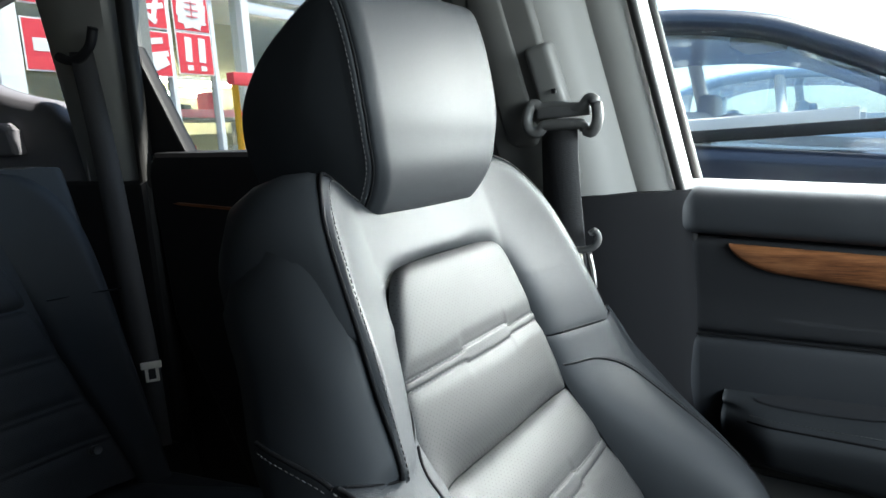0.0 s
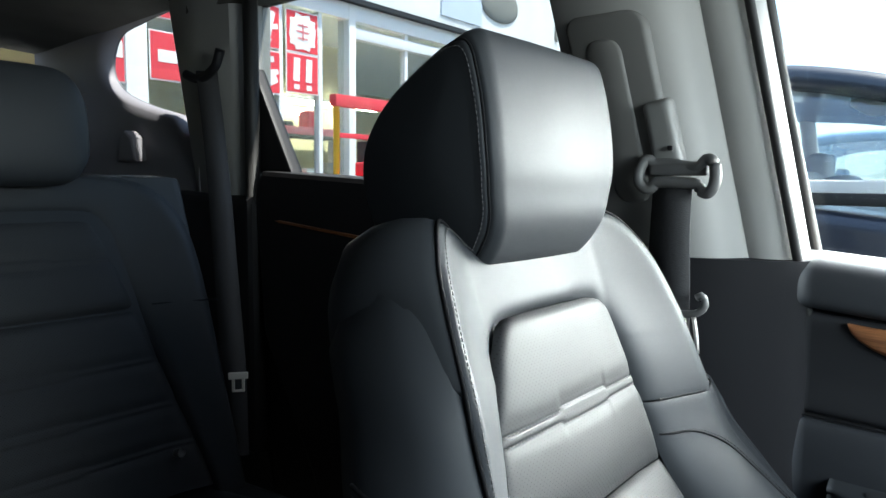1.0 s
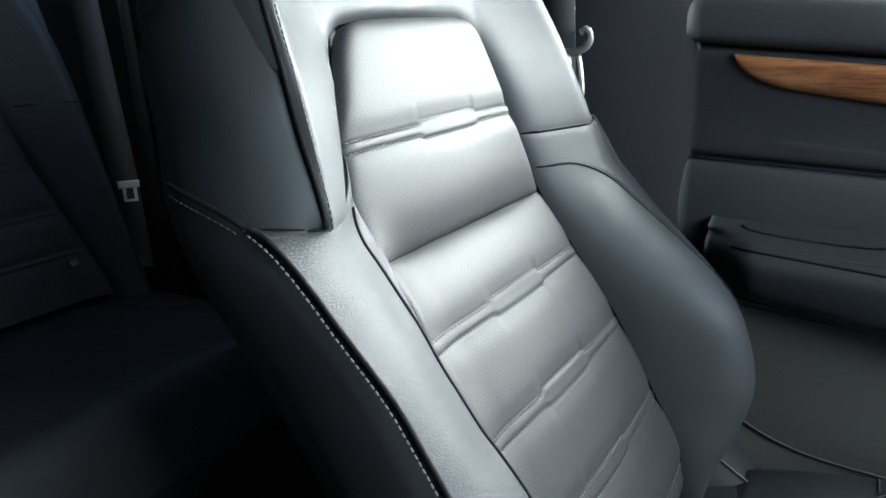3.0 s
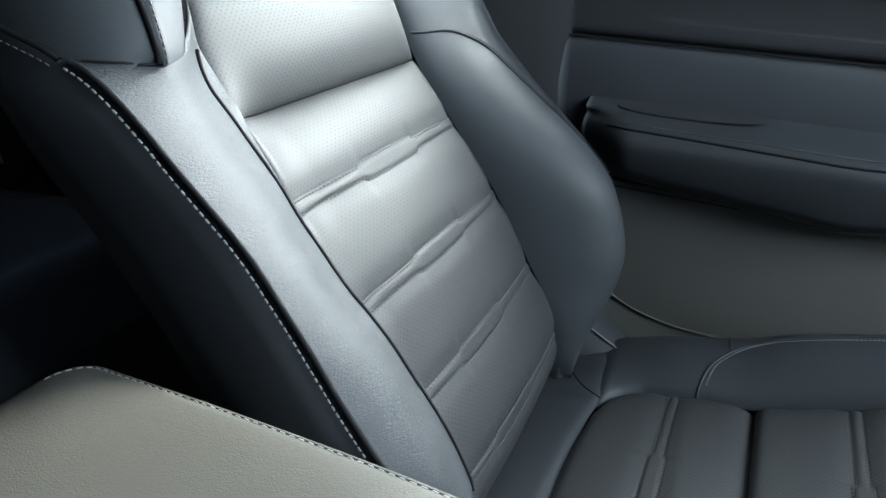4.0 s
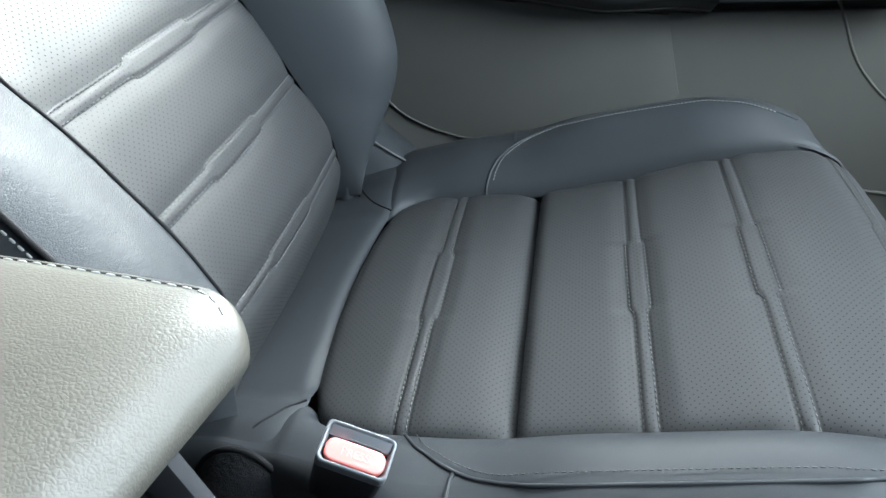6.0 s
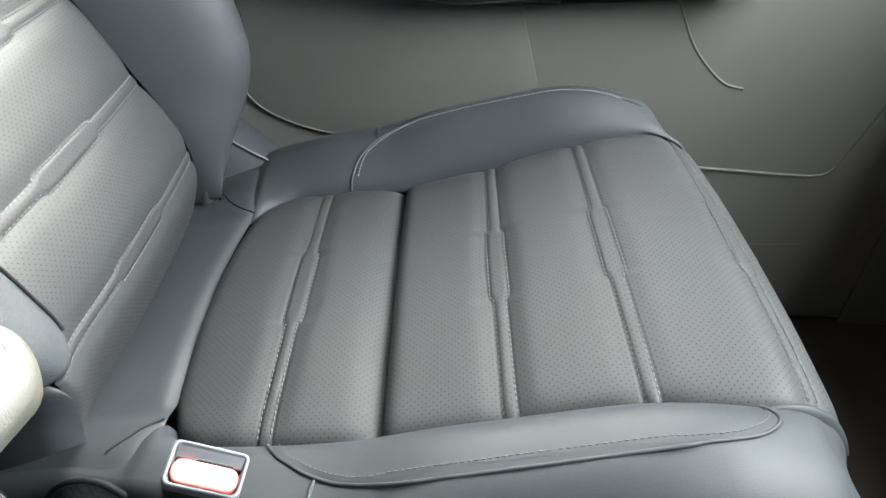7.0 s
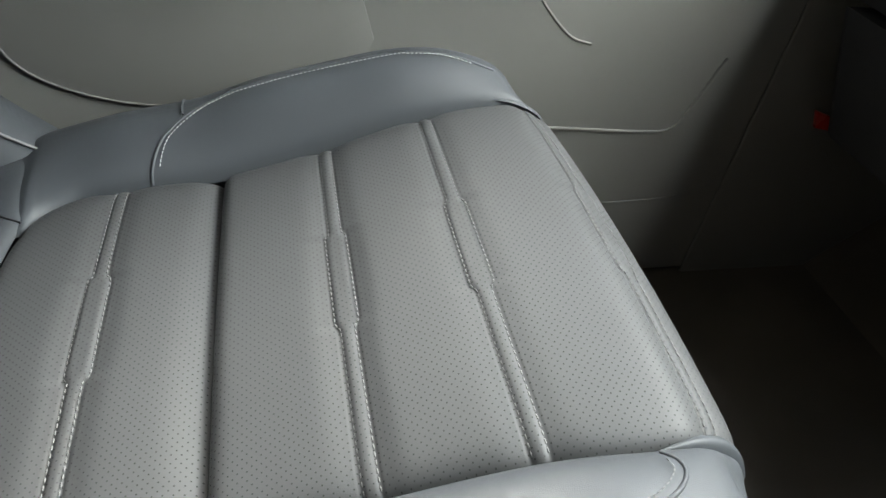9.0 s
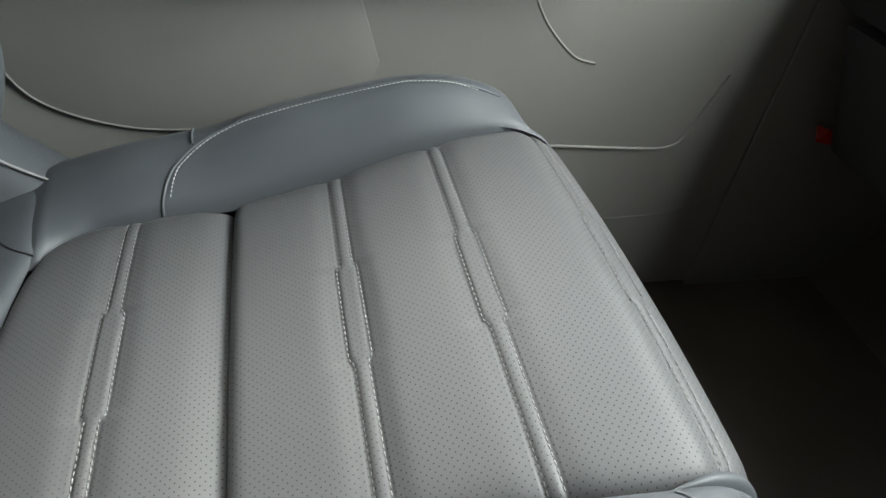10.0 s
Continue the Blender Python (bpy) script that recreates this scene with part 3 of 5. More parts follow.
def shell_half(h, sign):
    """Half a section of the backrest at one height, front centre to back centre."""
    low = float(1 - step(h, .712, .727) if sign < 0 else 1 - step(h, .716, .7335))
    yc, yb = float(back_y(h)), float(back_y(h)) + .095
    e = min(float(back_e(min(h, .8445))), .13)
    (a0, y0), (a1, y1), (a2, y2), (ae, ye) = [(abs(p[0]), p[1]) for p in (wing(sign, min(h, .7325), t) for t in (.5, .8, .93, 1.0))]
    lower = [(0, yc + .028), (e * .6, yc + .028), (e, yc + .026), (a0, max(y0, yc) + .030), (a1, y1 + .028), (a2, y2 + .020), (ae - .006, ye + .012),
             (ae - .001, ye + .004), (ae + .005, ye + .030), (ae + .009, ye + .075), (ae + .002, yb - .025), (ae - .03, yb - .003), (0, yb + .010)]
    if sign < 0:
        back = .017 * float(1 - step(h, .36, .45))
        lower = [(a_, y_ + (back if 4 <= i_ <= 8 else 0)) for i_, (a_, y_) in enumerate(lower)]
    ap, yp = float((pipe_an if sign < 0 else pipe_a)(max(h, .70))), float(pipe_y(max(h, .70)))
    w = float(step(h, .728, .79))
    rf = .0055 * float(step(h, .735, .79))
    back_pts = [(0, yc + .022), (e * .6, yc + .022), (e, yc + .020), ((e + ap) / 2, (yc + yp) / 2 + .022), (ap - .014, yp + .030), (ap - .0025, yp + .0048 + .78 * rf)]
    if sign < 0:
        ao = ap + .039 - .008 * w
        upper = back_pts + [(ap + .007, yp + .0075 + rf), (ap + .020, yp + .018 + rf), (ap + .032 - .003 * w, yp + .034 + rf), (ao, yp + .080), (ao - .006, max(yb - .025, yp + .095)), (ao - .04, yb - .003), (0, yb + .010)]
    else:
        ao = ap + .041 - .022 * w
        upper = back_pts + [(ap + .012 - .007 * w, yp + .006 + rf + .004 * w), (ap + .030 - .018 * w, yp + .012 + .5 * rf + .020 * w), (ao - .002 * w, yp + .026 + .026 * w),
                            (ao + .003, yp + .080), (ao - .010, max(yb - .025, yp + .095)), (ao - .045, yb - .003), (0, yb + .010)]
    return [(p[0] * low + q[0] * (1 - low), p[1] * low + q[1] * (1 - low)) for p, q in zip(lower, upper)]


def shell_ring(h):
    return shell_half(h, 1) + [(-x, y) for x, y in shell_half(h, -1)[-2:0:-1]]


rings = []
for h in np.concatenate([np.linspace(.30, .80, 44), np.linspace(.805, .92, 16)]):
    ring = []
    for x, y in shell_ring(h):
        hh = h
        if h > .80:
            q = min(max((y - .135) / .125, 0), 1)
            top = .921 - .028 * float(1 - step(abs(x), .085, .145)) - .030 * float(step(abs(x), .155, .215)) - .030 * q**2 - .055 * q**6
            hh = .80 + (h - .80) / .12 * (top - .80)
        ring.append((x, y, hh))
    rings.append(ring)
last = np.array(rings[-1])
for k, (shrink, up) in enumerate(((.90, .004), (.72, .008), (.4, .010))):
    mid = np.array([0, last[:, 1].mean(), 0])
    r2 = last.copy()
    r2[:, 1] = mid[1] + (last[:, 1] - mid[1]) * shrink
    r2[:, 0] *= (.985, .96, .93)[k]
    r2[:, 2] += up - .012
    rings.append(r2.tolist())
rings = np.array([np.asarray(r) for r in rings])
grid("backrest_shell", rings, LEATHER, seat, "black leather sides and back of the backrest", wrap_v=True, caps=True, flip=False)

# headrest
hr_side = [(.1565, .945), (.155, .97), (.159, 1.01), (.167, 1.048), (.176, 1.070), (.190, 1.072), (.222, 1.053), (.262, 1.026), (.288, .996), (.299, .962),
           (.299, .928), (.290, .895), (.245, .875), (.205, .876), (.183, .886), (.168, .903), (.159, .923)]
prof = spline(hr_side, 120, closed=True)
mid = prof.mean(0)
HR_L, HR_R, HR_ROUND = -.121, .099, .019


def taper(z):
    """Both sides of the headrest draw in towards the bottom."""
    return 1 - .23 * (1 - float(step(z, .85, .985)))


def headrest_ring(x, inset):
    q = (x - (HR_L + HR_R) / 2) / ((HR_R - HR_L) / 2)
    keep = .30 + .70 * (1 - step(prof[:, 0], .165, .225))
    sc = 1 + .010 * (1 - q * q) - inset * keep / .076
    return [(x * taper(z), y, z) for y, z in mid + (prof - mid) * sc[:, None]]


def round_edge(ang, end):
    """A point on the rounded rim: 0 at the front band, 90 on the cheek."""
    s = 1 if end > 0 else -1
    return end - s * HR_ROUND * (1 - math.sin(radians(ang))), HR_ROUND * (1 - math.cos(radians(ang)))


band = [headrest_ring(*round_edge(a_, HR_L)) for a_ in (52, 46, 38, 28, 16, 6)]
band[0] = headrest_ring(round_edge(52, HR_L)[0] + .0015, round_edge(52, HR_L)[1] + .003)
band += [headrest_ring(x, 0) for x in np.linspace(HR_L + HR_ROUND, HR_R - HR_ROUND, 45)]
band += [headrest_ring(*round_edge(a_, HR_R)) for a_ in (6, 16, 28, 38, 46, 52)]
grid("headrest", band, LEATHER, seat, "rounded black leather headrest", wrap_v=True, flip=True)
for end in (HR_L, HR_R):
    s = 1 if end > 0 else -1
    rows_ = [headrest_ring(round_edge(54, end)[0] - s * .001, round_edge(54, end)[1] + .003)] + [headrest_ring(*round_edge(a_, end)) for a_ in (58, 66, 75, 84, 90)]
    for k in np.linspace(.05, 1, 16):
        x, ins = end + s * .007 * math.sin(k * math.pi / 2), HR_ROUND
        ring = np.array(headrest_ring(end, ins))
        yz = mid + (ring[:, 1:] - mid) * (1 - k * .995)
        rows_.append([(x * taper(z), y, z) for y, z in yz])
    grid("side_cheek", rows_, LEATHER, seat, "dark leather cheek of the headrest", wrap_v=True, flip=s < 0)
    x, ins = round_edge(72, end)
    ring = np.array(headrest_ring(x + s * .0006, ins - .0004))
    ring = np.roll(ring, -int(ring[:, 1].argmax()), axis=0)
    stitches("stitching", ring[ring[:, 1] < .25], THREAD, seat, .0046, r=.0005)
    x, ins = round_edge(53, end)
    ring = np.array(headrest_ring(x, ins + .0008))
    tube("piping", ring, .0011, PIPING, seat, closed=True)

# cushion
cush = spline([(.02, .322), (-.03, .333), (-.06, .340), (-.085, .3455), (-.108, .3505), (-.17, .364), (-.25, .374), (-.325, .394), (-.406, .421), (-.467, .433), (-.497, .431),
               (-.520, .416), (-.534, .385), (-.537, .34), (-.530, .26)], 700)
cs = np.concatenate([[0], np.cumsum(np.linalg.norm(np.diff(cush, axis=0), axis=1))])
ctan = np.gradient(cush, cs, axis=0)
cnor = np.stack([ctan[:, 1], -ctan[:, 0]], 1) * np.array([1, 1])
cnor /= np.linalg.norm(cnor, axis=1)[:, None]
s_of_y = lambda y: float(np.interp(-y, -cush[:525, 0], cs[:525]))
S_REAR, S_FOLD, S_FRONT = s_of_y(-.108), s_of_y(-.250), cs[-1]
CSTRIPES = [s_of_y(-.1755), s_of_y(-.330), s_of_y(-.4105), s_of_y(-.5035)]
cush_e = smooth_curve((s_of_y(0.0), S_REAR, S_REAR + .006, S_REAR + .018, S_REAR + .04, S_FOLD, s_of_y(-.325), s_of_y(-.45), S_FRONT),
                      (.108, .112, .124, .136, .145, .151, .157, .165, .168))
cush_en = smooth_curve((s_of_y(0.0), S_REAR, S_REAR + .005, S_REAR + .011, S_REAR + .03, s_of_y(-.183), S_FOLD, s_of_y(-.325), s_of_y(-.41), s_of_y(-.47), S_FRONT),
                       (.122, .128, .137, .143, .152, .156, .156, .158, .163, .168, .169))
rise_c = smooth_curve((s_of_y(0.0), s_of_y(-.12), s_of_y(-.22), s_of_y(-.30), s_of_y(-.38), s_of_y(-.43), s_of_y(-.47), s_of_y(-.50), s_of_y(-.515), S_FRONT),
                      (.006, .016, .027, .038, .034, .026, .012, -.004, -.010, -.012))


def cushion_at(a, s, off):
    y = np.interp(s, cs, cush[:, 0])
    z = np.interp(s, cs, cush[:, 1])
    ny, nz = np.interp(s, cs, cnor[:, 0]), np.interp(s, cs, cnor[:, 1])
    return np.stack([a, y + off * ny, z + off * nz], -1)


if cnor[300, 1] < 0:
    cnor = -cnor


def panel_edge(a, s):
    """Half width of the centre panel on the side that a lies on."""
    return np.where(np.asarray(a) < 0, cush_en(s), cush_e(s))


def rear_bow(a):
    """How far the rear edge of the centre panel bows backwards."""
    return .010 * np.clip(1 - (np.asarray(a, float) / .135)**2, 0, 1)


def insert_cushion(a, s):
    e = panel_edge(a, s)
    off = .005 * (1 - (a / .16)**2) - .009 * np.exp(-np.maximum(e - np.abs(a), 0) / .005)
    for s0 in CSTRIPES:
        off = off + stripe(a, s - s0)[0]
    off = off - .009 * np.exp(-np.abs(s - S_FOLD) / .0035) - .006 * np.exp(-((s - S_FOLD) / .016)**2) * (s < S_FOLD)
    off = off - .008 * np.exp(-np.maximum(s - S_REAR + rear_bow(a), 0) / .005)
    return cushion_at(a, s, off)


for name, s0, s1, ns in (("rear_centre_panel", S_REAR, S_FOLD - .0004, 150), ("front_centre_panel", S_FOLD + .0004, S_FRONT, 340)):
    S, p = np.meshgrid(np.linspace(s0, s1, ns), np.linspace(-1, 1, 97), indexing="ij")
    a = np.sign(p) * (1 - (1 - np.abs(p))**1.15) * panel_edge(p, S)
    if s0 == S_REAR:
        S = S - rear_bow(a) * (s1 - S) / (s1 - s0)
    grid(name, insert_cushion(a, S), LEATHER_HOLES, seat, "perforated leather centre panel of the cushion", uv=np.stack([a, S], -1), flip=True)
for s0 in CSTRIPES:
    for sgn in (1, -1):
        a = np.linspace(-1, 1, 170)
        a = a * (panel_edge(a, s0) - .006)
        g = stripe(a, np.zeros_like(a))[1]
        stitches("stitching", insert_cushion(a, s0 + sgn * g) + np.array([0, 0, .0008]), THREAD, seat)


bolster_out = smooth_curve((0.0, s_of_y(-.05), s_of_y(-.10), s_of_y(-.15), s_of_y(-.21), S_FRONT), (.160, .166, .180, .195, .209, .209))


def rear_strip(a, s):
    e = panel_edge(a, s)
    t = np.clip((np.abs(a) - e) / (np.where(a < 0, bolster_out(s), .209) - e), 0, 1)
    rise = rise_c(s) * (1 - (1 - t)**np.where(a < 0, 3.2, 1.8))
    dip = .006 * np.exp(-np.maximum(S_REAR - rear_bow(a) - s, 0) / .004) * (1 - step(np.abs(a), .108, .128))
    tuck = .0035 * step(t, .6, 1.0) + .007 * np.exp(-np.maximum(S_REAR - s, 0) / .006) * step(t, 0, .2)
    return cushion_at(a, s, .0035 * (1 - step(t, 0, .5)) + rise - dip - tuck)


S, p = np.meshgrid(np.linspace(0, S_REAR, 50), np.linspace(-1, 1, 61), indexing="ij")
S = S * (1 - rear_bow(p * .205) / S_REAR)
grid("rear_strip", rear_strip(p * np.where(p < 0, bolster_out(S) - .001, .205), S), LEATHER, seat, "smooth leather strip behind the centre panel", flip=True)
for sign in (-1, 1):
    c = spline([(.120, S_REAR - .001), (.124, S_REAR - .012), (.136, S_REAR - .026), (.155, S_REAR - .040)], 30)
    if sign < 0:
        c = spline([(.130, S_REAR - .002), (.138, S_REAR - .010), (.148, S_REAR - .017), (.160, S_REAR - .028)], 30)
    tube("seam", rear_strip(c[:, 0] * sign, c[:, 1]), .0009, PIPING, seat)


def bolster_cushion(sign, s, t):
    e = (cush_en if sign < 0 else cush_e)(s)
    a = e + ((bolster_out(s) if sign < 0 else .209) - e) * t
    ahead = step(s, S_REAR - .012, S_REAR + .004)
    off = rise_c(s) * (1 - (1 - t)**(3.2 if sign < 0 else 1.8)) - .010 * np.exp(-t / .05) * ahead - .003 * (1 - ahead)
    return cushion_at(sign * a, s, off)


for sign in (-1, 1):
    S, T = np.meshgrid(np.linspace(0, S_FRONT, 190), np.linspace(0, 1, 24), indexing="ij")
    P = bolster_cushion(sign, S, T)
    grid("cushion_bolster", P, LEATHER, seat, "smooth leather cushion bolster", flip=sign > 0)
    crest = P[:, -1]
    sides = []
    for k in np.linspace(0, 1, 30):
        ang = min(k / .45, 1) * math.pi / 2
        q = crest.copy()
        full = 1.0 if sign > 0 else .40 + .60 * step(-crest[:, 1], .09, .22)
        q[:, 0] += sign * (.048 * math.sin(ang) + .006 * max(0, (k - .45) / .55)) * full
        down = .045 * (1 - math.cos(ang))
        q[:, 2] -= down
        if k > .45:
            f = (k - .45) / .55
            q[:, 2] = q[:, 2] * (1 - f) + np.minimum(q[:, 2], .20) * f
        q[:, 1] += .022 * step(-q[:, 1], .42, .54) * k
        sides.append(q)
    sides = np.array(sides)
    grid("cushion_side", sides, LEATHER, seat, "leather side of the cushion", flip=sign > 0)
    # curved seam with stitching along the crest
    U = np.concatenate([np.transpose(P, (1, 0, 2)), sides[1:9]])

    def on_cover(stations, n, lift):
        """A line over bolster and side, through stations of (share of the length, column)."""
        out_ = []
        for fr, col in spline(stations, n):
            i, c = min(max(fr * 190, 0), 188.99), min(max(col, 0), 30.99)
            i0, c0 = int(i), int(c)
            fi, fc = i - i0, c - c0
            out_.append((U[c0, i0] * (1 - fi) + U[c0, i0 + 1] * fi) * (1 - fc) + (U[c0 + 1, i0] * (1 - fi) + U[c0 + 1, i0 + 1] * fi) * fc)
        return np.array(out_) + np.array([0, 0, lift])

    SEAM = [(.284, .5), (.288, 2.5), (.297, 7.5), (.307, 11.5), (.318, 14.0), (.333, 17.5), (.358, 21.2), (.384, 23.0), (.42, 23.8), (.50, 24.2), (.58, 24.0), (.632, 23.1), (.653, 21.8), (.670, 19.5),
            (.684, 15.5), (.692, 11.0), (.691, 7.0), (.684, 3.5)]
    if sign > 0:
        SEAM = [(.306, .5), (.308, 3.0), (.313, 7.5), (.320, 11.5), (.328, 14.0), (.341, 17.5), (.362, 21.2), (.386, 23.0)] + SEAM[8:12] + [(.655, 22.2), (.675, 21.0), (.695, 19.5), (.715, 18.5)]
    path = spline(on_cover(SEAM, 130, .0003)[::2], 260)
    tube("seam", path, .0012, LEATHER, seat)
    INNER = [(f + .010 * (1 - min(1, abs(f - .29) / .09)) - .009 * (1 - min(1, abs(.69 - f) / .05)), c - 1.7 * min(1, max(0, (c - 10) / 10))) for f, c in SEAM[1:-1]]
    stitches("stitching", spline(on_cover(INNER, 120, .0016)[::2], 240), THREAD if sign < 0 else PALE_THREAD, seat, .0036, r=.0004)
    tube("seam", spline(on_cover([(.342, 19.5), (.3405, 23), (.340, 26), (.341, 30)], 24, .0004), 30), .0012, LEATHER, seat)
for sign in (-1, 1):
    arc_a = np.array([.1695, .1665, .1635, .1620, .1625, .1650, .1700]) * sign
    arc_s = np.array([s_of_y(y) for y in (-.462, -.476, -.490, -.503)] + [s_of_y(-.503) + d for d in (.013, .028, .045)])
    cs_ = spline(np.column_stack([arc_a, arc_s]), 40)
    on = insert_cushion(cs_[:, 0], cs_[:, 1])
    tube("seam", on + np.array([0, -.0003, .0006]), .0008, PIPING, seat)
    # smooth leather corner outside the seam
    rows_ = []
    for k in np.linspace(0, 1, 9):
        a_ = cs_[:, 0] * (1 - k) + sign * .1720 * k
        rows_.append(cushion_at(a_, cs_[:, 1], -.0026 + .0018 * math.sin(math.pi * min(1, k * 1.1)) - .007 * k**3))
    grid("front_corner", rows_, LEATHER, seat, "smooth leather corner of the cushion", flip=sign > 0)
# underside and runners
rbox("seat_base", (.44, .42, .12), (0, -.27, .17), BLACK_PLASTIC, seat, "black plastic seat base", .02)
for sign in (-1, 1):
    rbox("seat_rail", (.035, .56, .10), (sign * .17, -.22, .06), DARK_PLASTIC, seat, "dark seat rail", .006)
    rbox("hinge_cover", (.03, .15, .16), (sign * .235, -.02, .25), BLACK_PLASTIC, seat, "black plastic recliner cover", .012)
rim = spline([(-.181, -.040, .325), (-.184, -.052, .346), (-.186, -.064, .361), (-.187, -.076, .368), (-.188, -.088, .369), (-.190, -.100, .363), (-.192, -.110, .349), (-.195, -.115, .32), (-.200, -.118, .26)], 48)
tube("cushion_edge", rim, .0022, PIPING, seat, "black welt at the lower edge of the cushion")
grid("carpet_valance", [[p + np.array([-.002 - .020 * min(1, k / .12) - .03 * k, 0, -.002 - (p[2] - .06) * k]) for k in (0, .03, .07, .15, .4, 1)] for p in rim], SEAT_CARPET, seat, "dark carpeted valance under the cushion", flip=True)
tube("recliner_cap", [(-.190, -.020, .352), (-.214, -.024, .352)], .011, BLACK_PLASTIC, seat, "small black recliner cap", 16)
# leather gusset and twin seam between the outer bolster and the cushion
edge_a = spline([(.264, .010, .445), (.263, -.040, .402), (.259, -.080, .368), (.250, -.125, .338)], 24)
edge_b = spline([(.222, -.040, .388), (.212, -.064, .377), (.204, -.090, .367), (.197, -.122, .355)], 24)
edge_c = spline([(.185, -.040, .352), (.178, -.064, .344), (.172, -.090, .336), (.168, -.122, .328)], 24)
grid("side_gusset", [edge_a + np.array([.012, .02, -.06]), edge_a, edge_a * .5 + edge_b * .5 + np.array([.002, 0, -.004]), edge_b, edge_b * .5 + edge_c * .5, edge_c], LEATHER, seat, "smooth leather gusset beside the cushion")
for dz in (.0015, -.0035):
    tube("gusset_welt", edge_b + np.array([0, 0, dz]), .0013, GUIDE_PLASTIC, seat, "pale grey twin welt", 8)

# ---- seat belt buckle ----
buckle = empty("belt_buckle", "seat belt buckle with a red release button on a black stalk", "seat belt")


def frame_m(at, zdir, xdir):
    z = Vector(zdir).normalized()
    x = (Vector(xdir) - z * Vector(xdir).dot(z)).normalized()
    y = z.cross(x)
    m = Matrix((x, y, z)).transposed().to_4x4()
    m.translation = at
    return m


BUCKLE = frame_m((-.2245, -.174, .437), (-.30, -.28, .90), (-.12, -.98, .05)) @ Matrix.Scale(.83, 4)
bm = box(bmesh.new(), (.0445, .0265, .085), (0, .001, -.0475), None, .005, 3)
part("buckle_body", bm, BLACK_PLASTIC, buckle, "black buckle housing", True).matrix_local = BUCKLE


def stadium(w, d, r, y0, n=8):
    """A long outline with round ends."""
    pts = []
    for cx, cy, a0 in ((w - r, d - r, 0), (-w + r, d - r, 90), (-w + r, -d + r, 180), (w - r, -d + r, 270)):
        pts += [(cx + r * math.cos(radians(a0 + 90 * k / n)), y0 + cy + r * math.sin(radians(a0 + 90 * k / n))) for k in range(n + 1)]
    return pts


ring = []
for w, d, r, z in ((.0225, .0135, .004, -.012), (.0225, .0135, .004, -.0015), (.0218, .0128, .004, .0006), (.0206, .0118, .0035, .0004), (.0196, .0108, .0035, -.003), (.0190, .0102, .0035, -.006)):
    ring.append([(x, y, z) for x, y in stadium(w, d, r, .001)])
rim_ = grid("buckle_rim", ring, CLEAR_GREY, buckle, "grey translucent plastic rim", wrap_v=True)
rim_.matrix_local = BUCKLE
ledge = prism("slot_ledge", [(.0112, .0006), (.0112, -.008), (.0045, -.008), (.0052, -.0028)], "x", -.0196, .0196, CLEAR_GREY, buckle, "sloping grey ledge of the buckle", .0006, 2, True)
ledge.matrix_local = BUCKLE
red = prism("release_button", stadium(.0192, .0070, .0062, -.0032), "z", -.012, .0012, RED_PLASTIC, buckle, "red release button", .0016, 3, True)
red.matrix_local = BUCKLE
txt = bpy.data.curves.new("button_lettering", 'FONT')
txt.body, txt.size, txt.extrude, txt.align_x, txt.align_y = "PRESS", .0072, .0002, 'CENTER', 'CENTER'
tob = new("button_lettering", txt)
tob.parent = buckle
txt.materials.append(LETTER_RED)
tob.matrix_local = BUCKLE @ pose(0, -.0032, .0013)
bm = box(bmesh.new(), (.021, .0022, .004), (.004, .0046, -.0012), None, .0008, 1)
part("tongue_slot", bm, BLACK_PLASTIC, buckle, "dark slot").matrix_local = BUCKLE
tube("stalk", spline([(-.205, -.153, .36), (-.21, -.13, .28), (-.215, -.10, .18), (-.22, -.09, .09), (-.22, -.09, .0)], 24), .013, BLACK_PLASTIC, buckle, "black buckle stalk")

# ---- centre console ----
console = empty("centre_console", "centre console box with padded leather armrest lid", "console")


def lid_outline(r, inset, n=12, m=36):
    """Rounded rectangle, anticlockwise from the front edge's end; straight runs are divided too."""
    x0, x1, y0, y1 = -.505 + inset, -.2745 - inset, LID_FRONT + inset, .105 - inset
    corners = []
    for cx, cy, a0 in ((x1 - r, y0 + r, -90), (x1 - r, y1 - r, 0), (x0 + r, y1 - r, 90), (x0 + r, y0 + r, 180)):
        corners.append([(cx + r * math.cos(radians(a0 + 90 * k / n)), cy + r * math.sin(radians(a0 + 90 * k / n))) for k in range(n + 1)])
    pts = []
    for c, nxt in zip(corners, corners[1:] + corners[:1]):
        p, q = np.array(c[-1]), np.array(nxt[0])
        pts += c + [tuple(p + (q - p) * k / (m + 1)) for k in range(1, m + 1)]
    return np.array(pts)


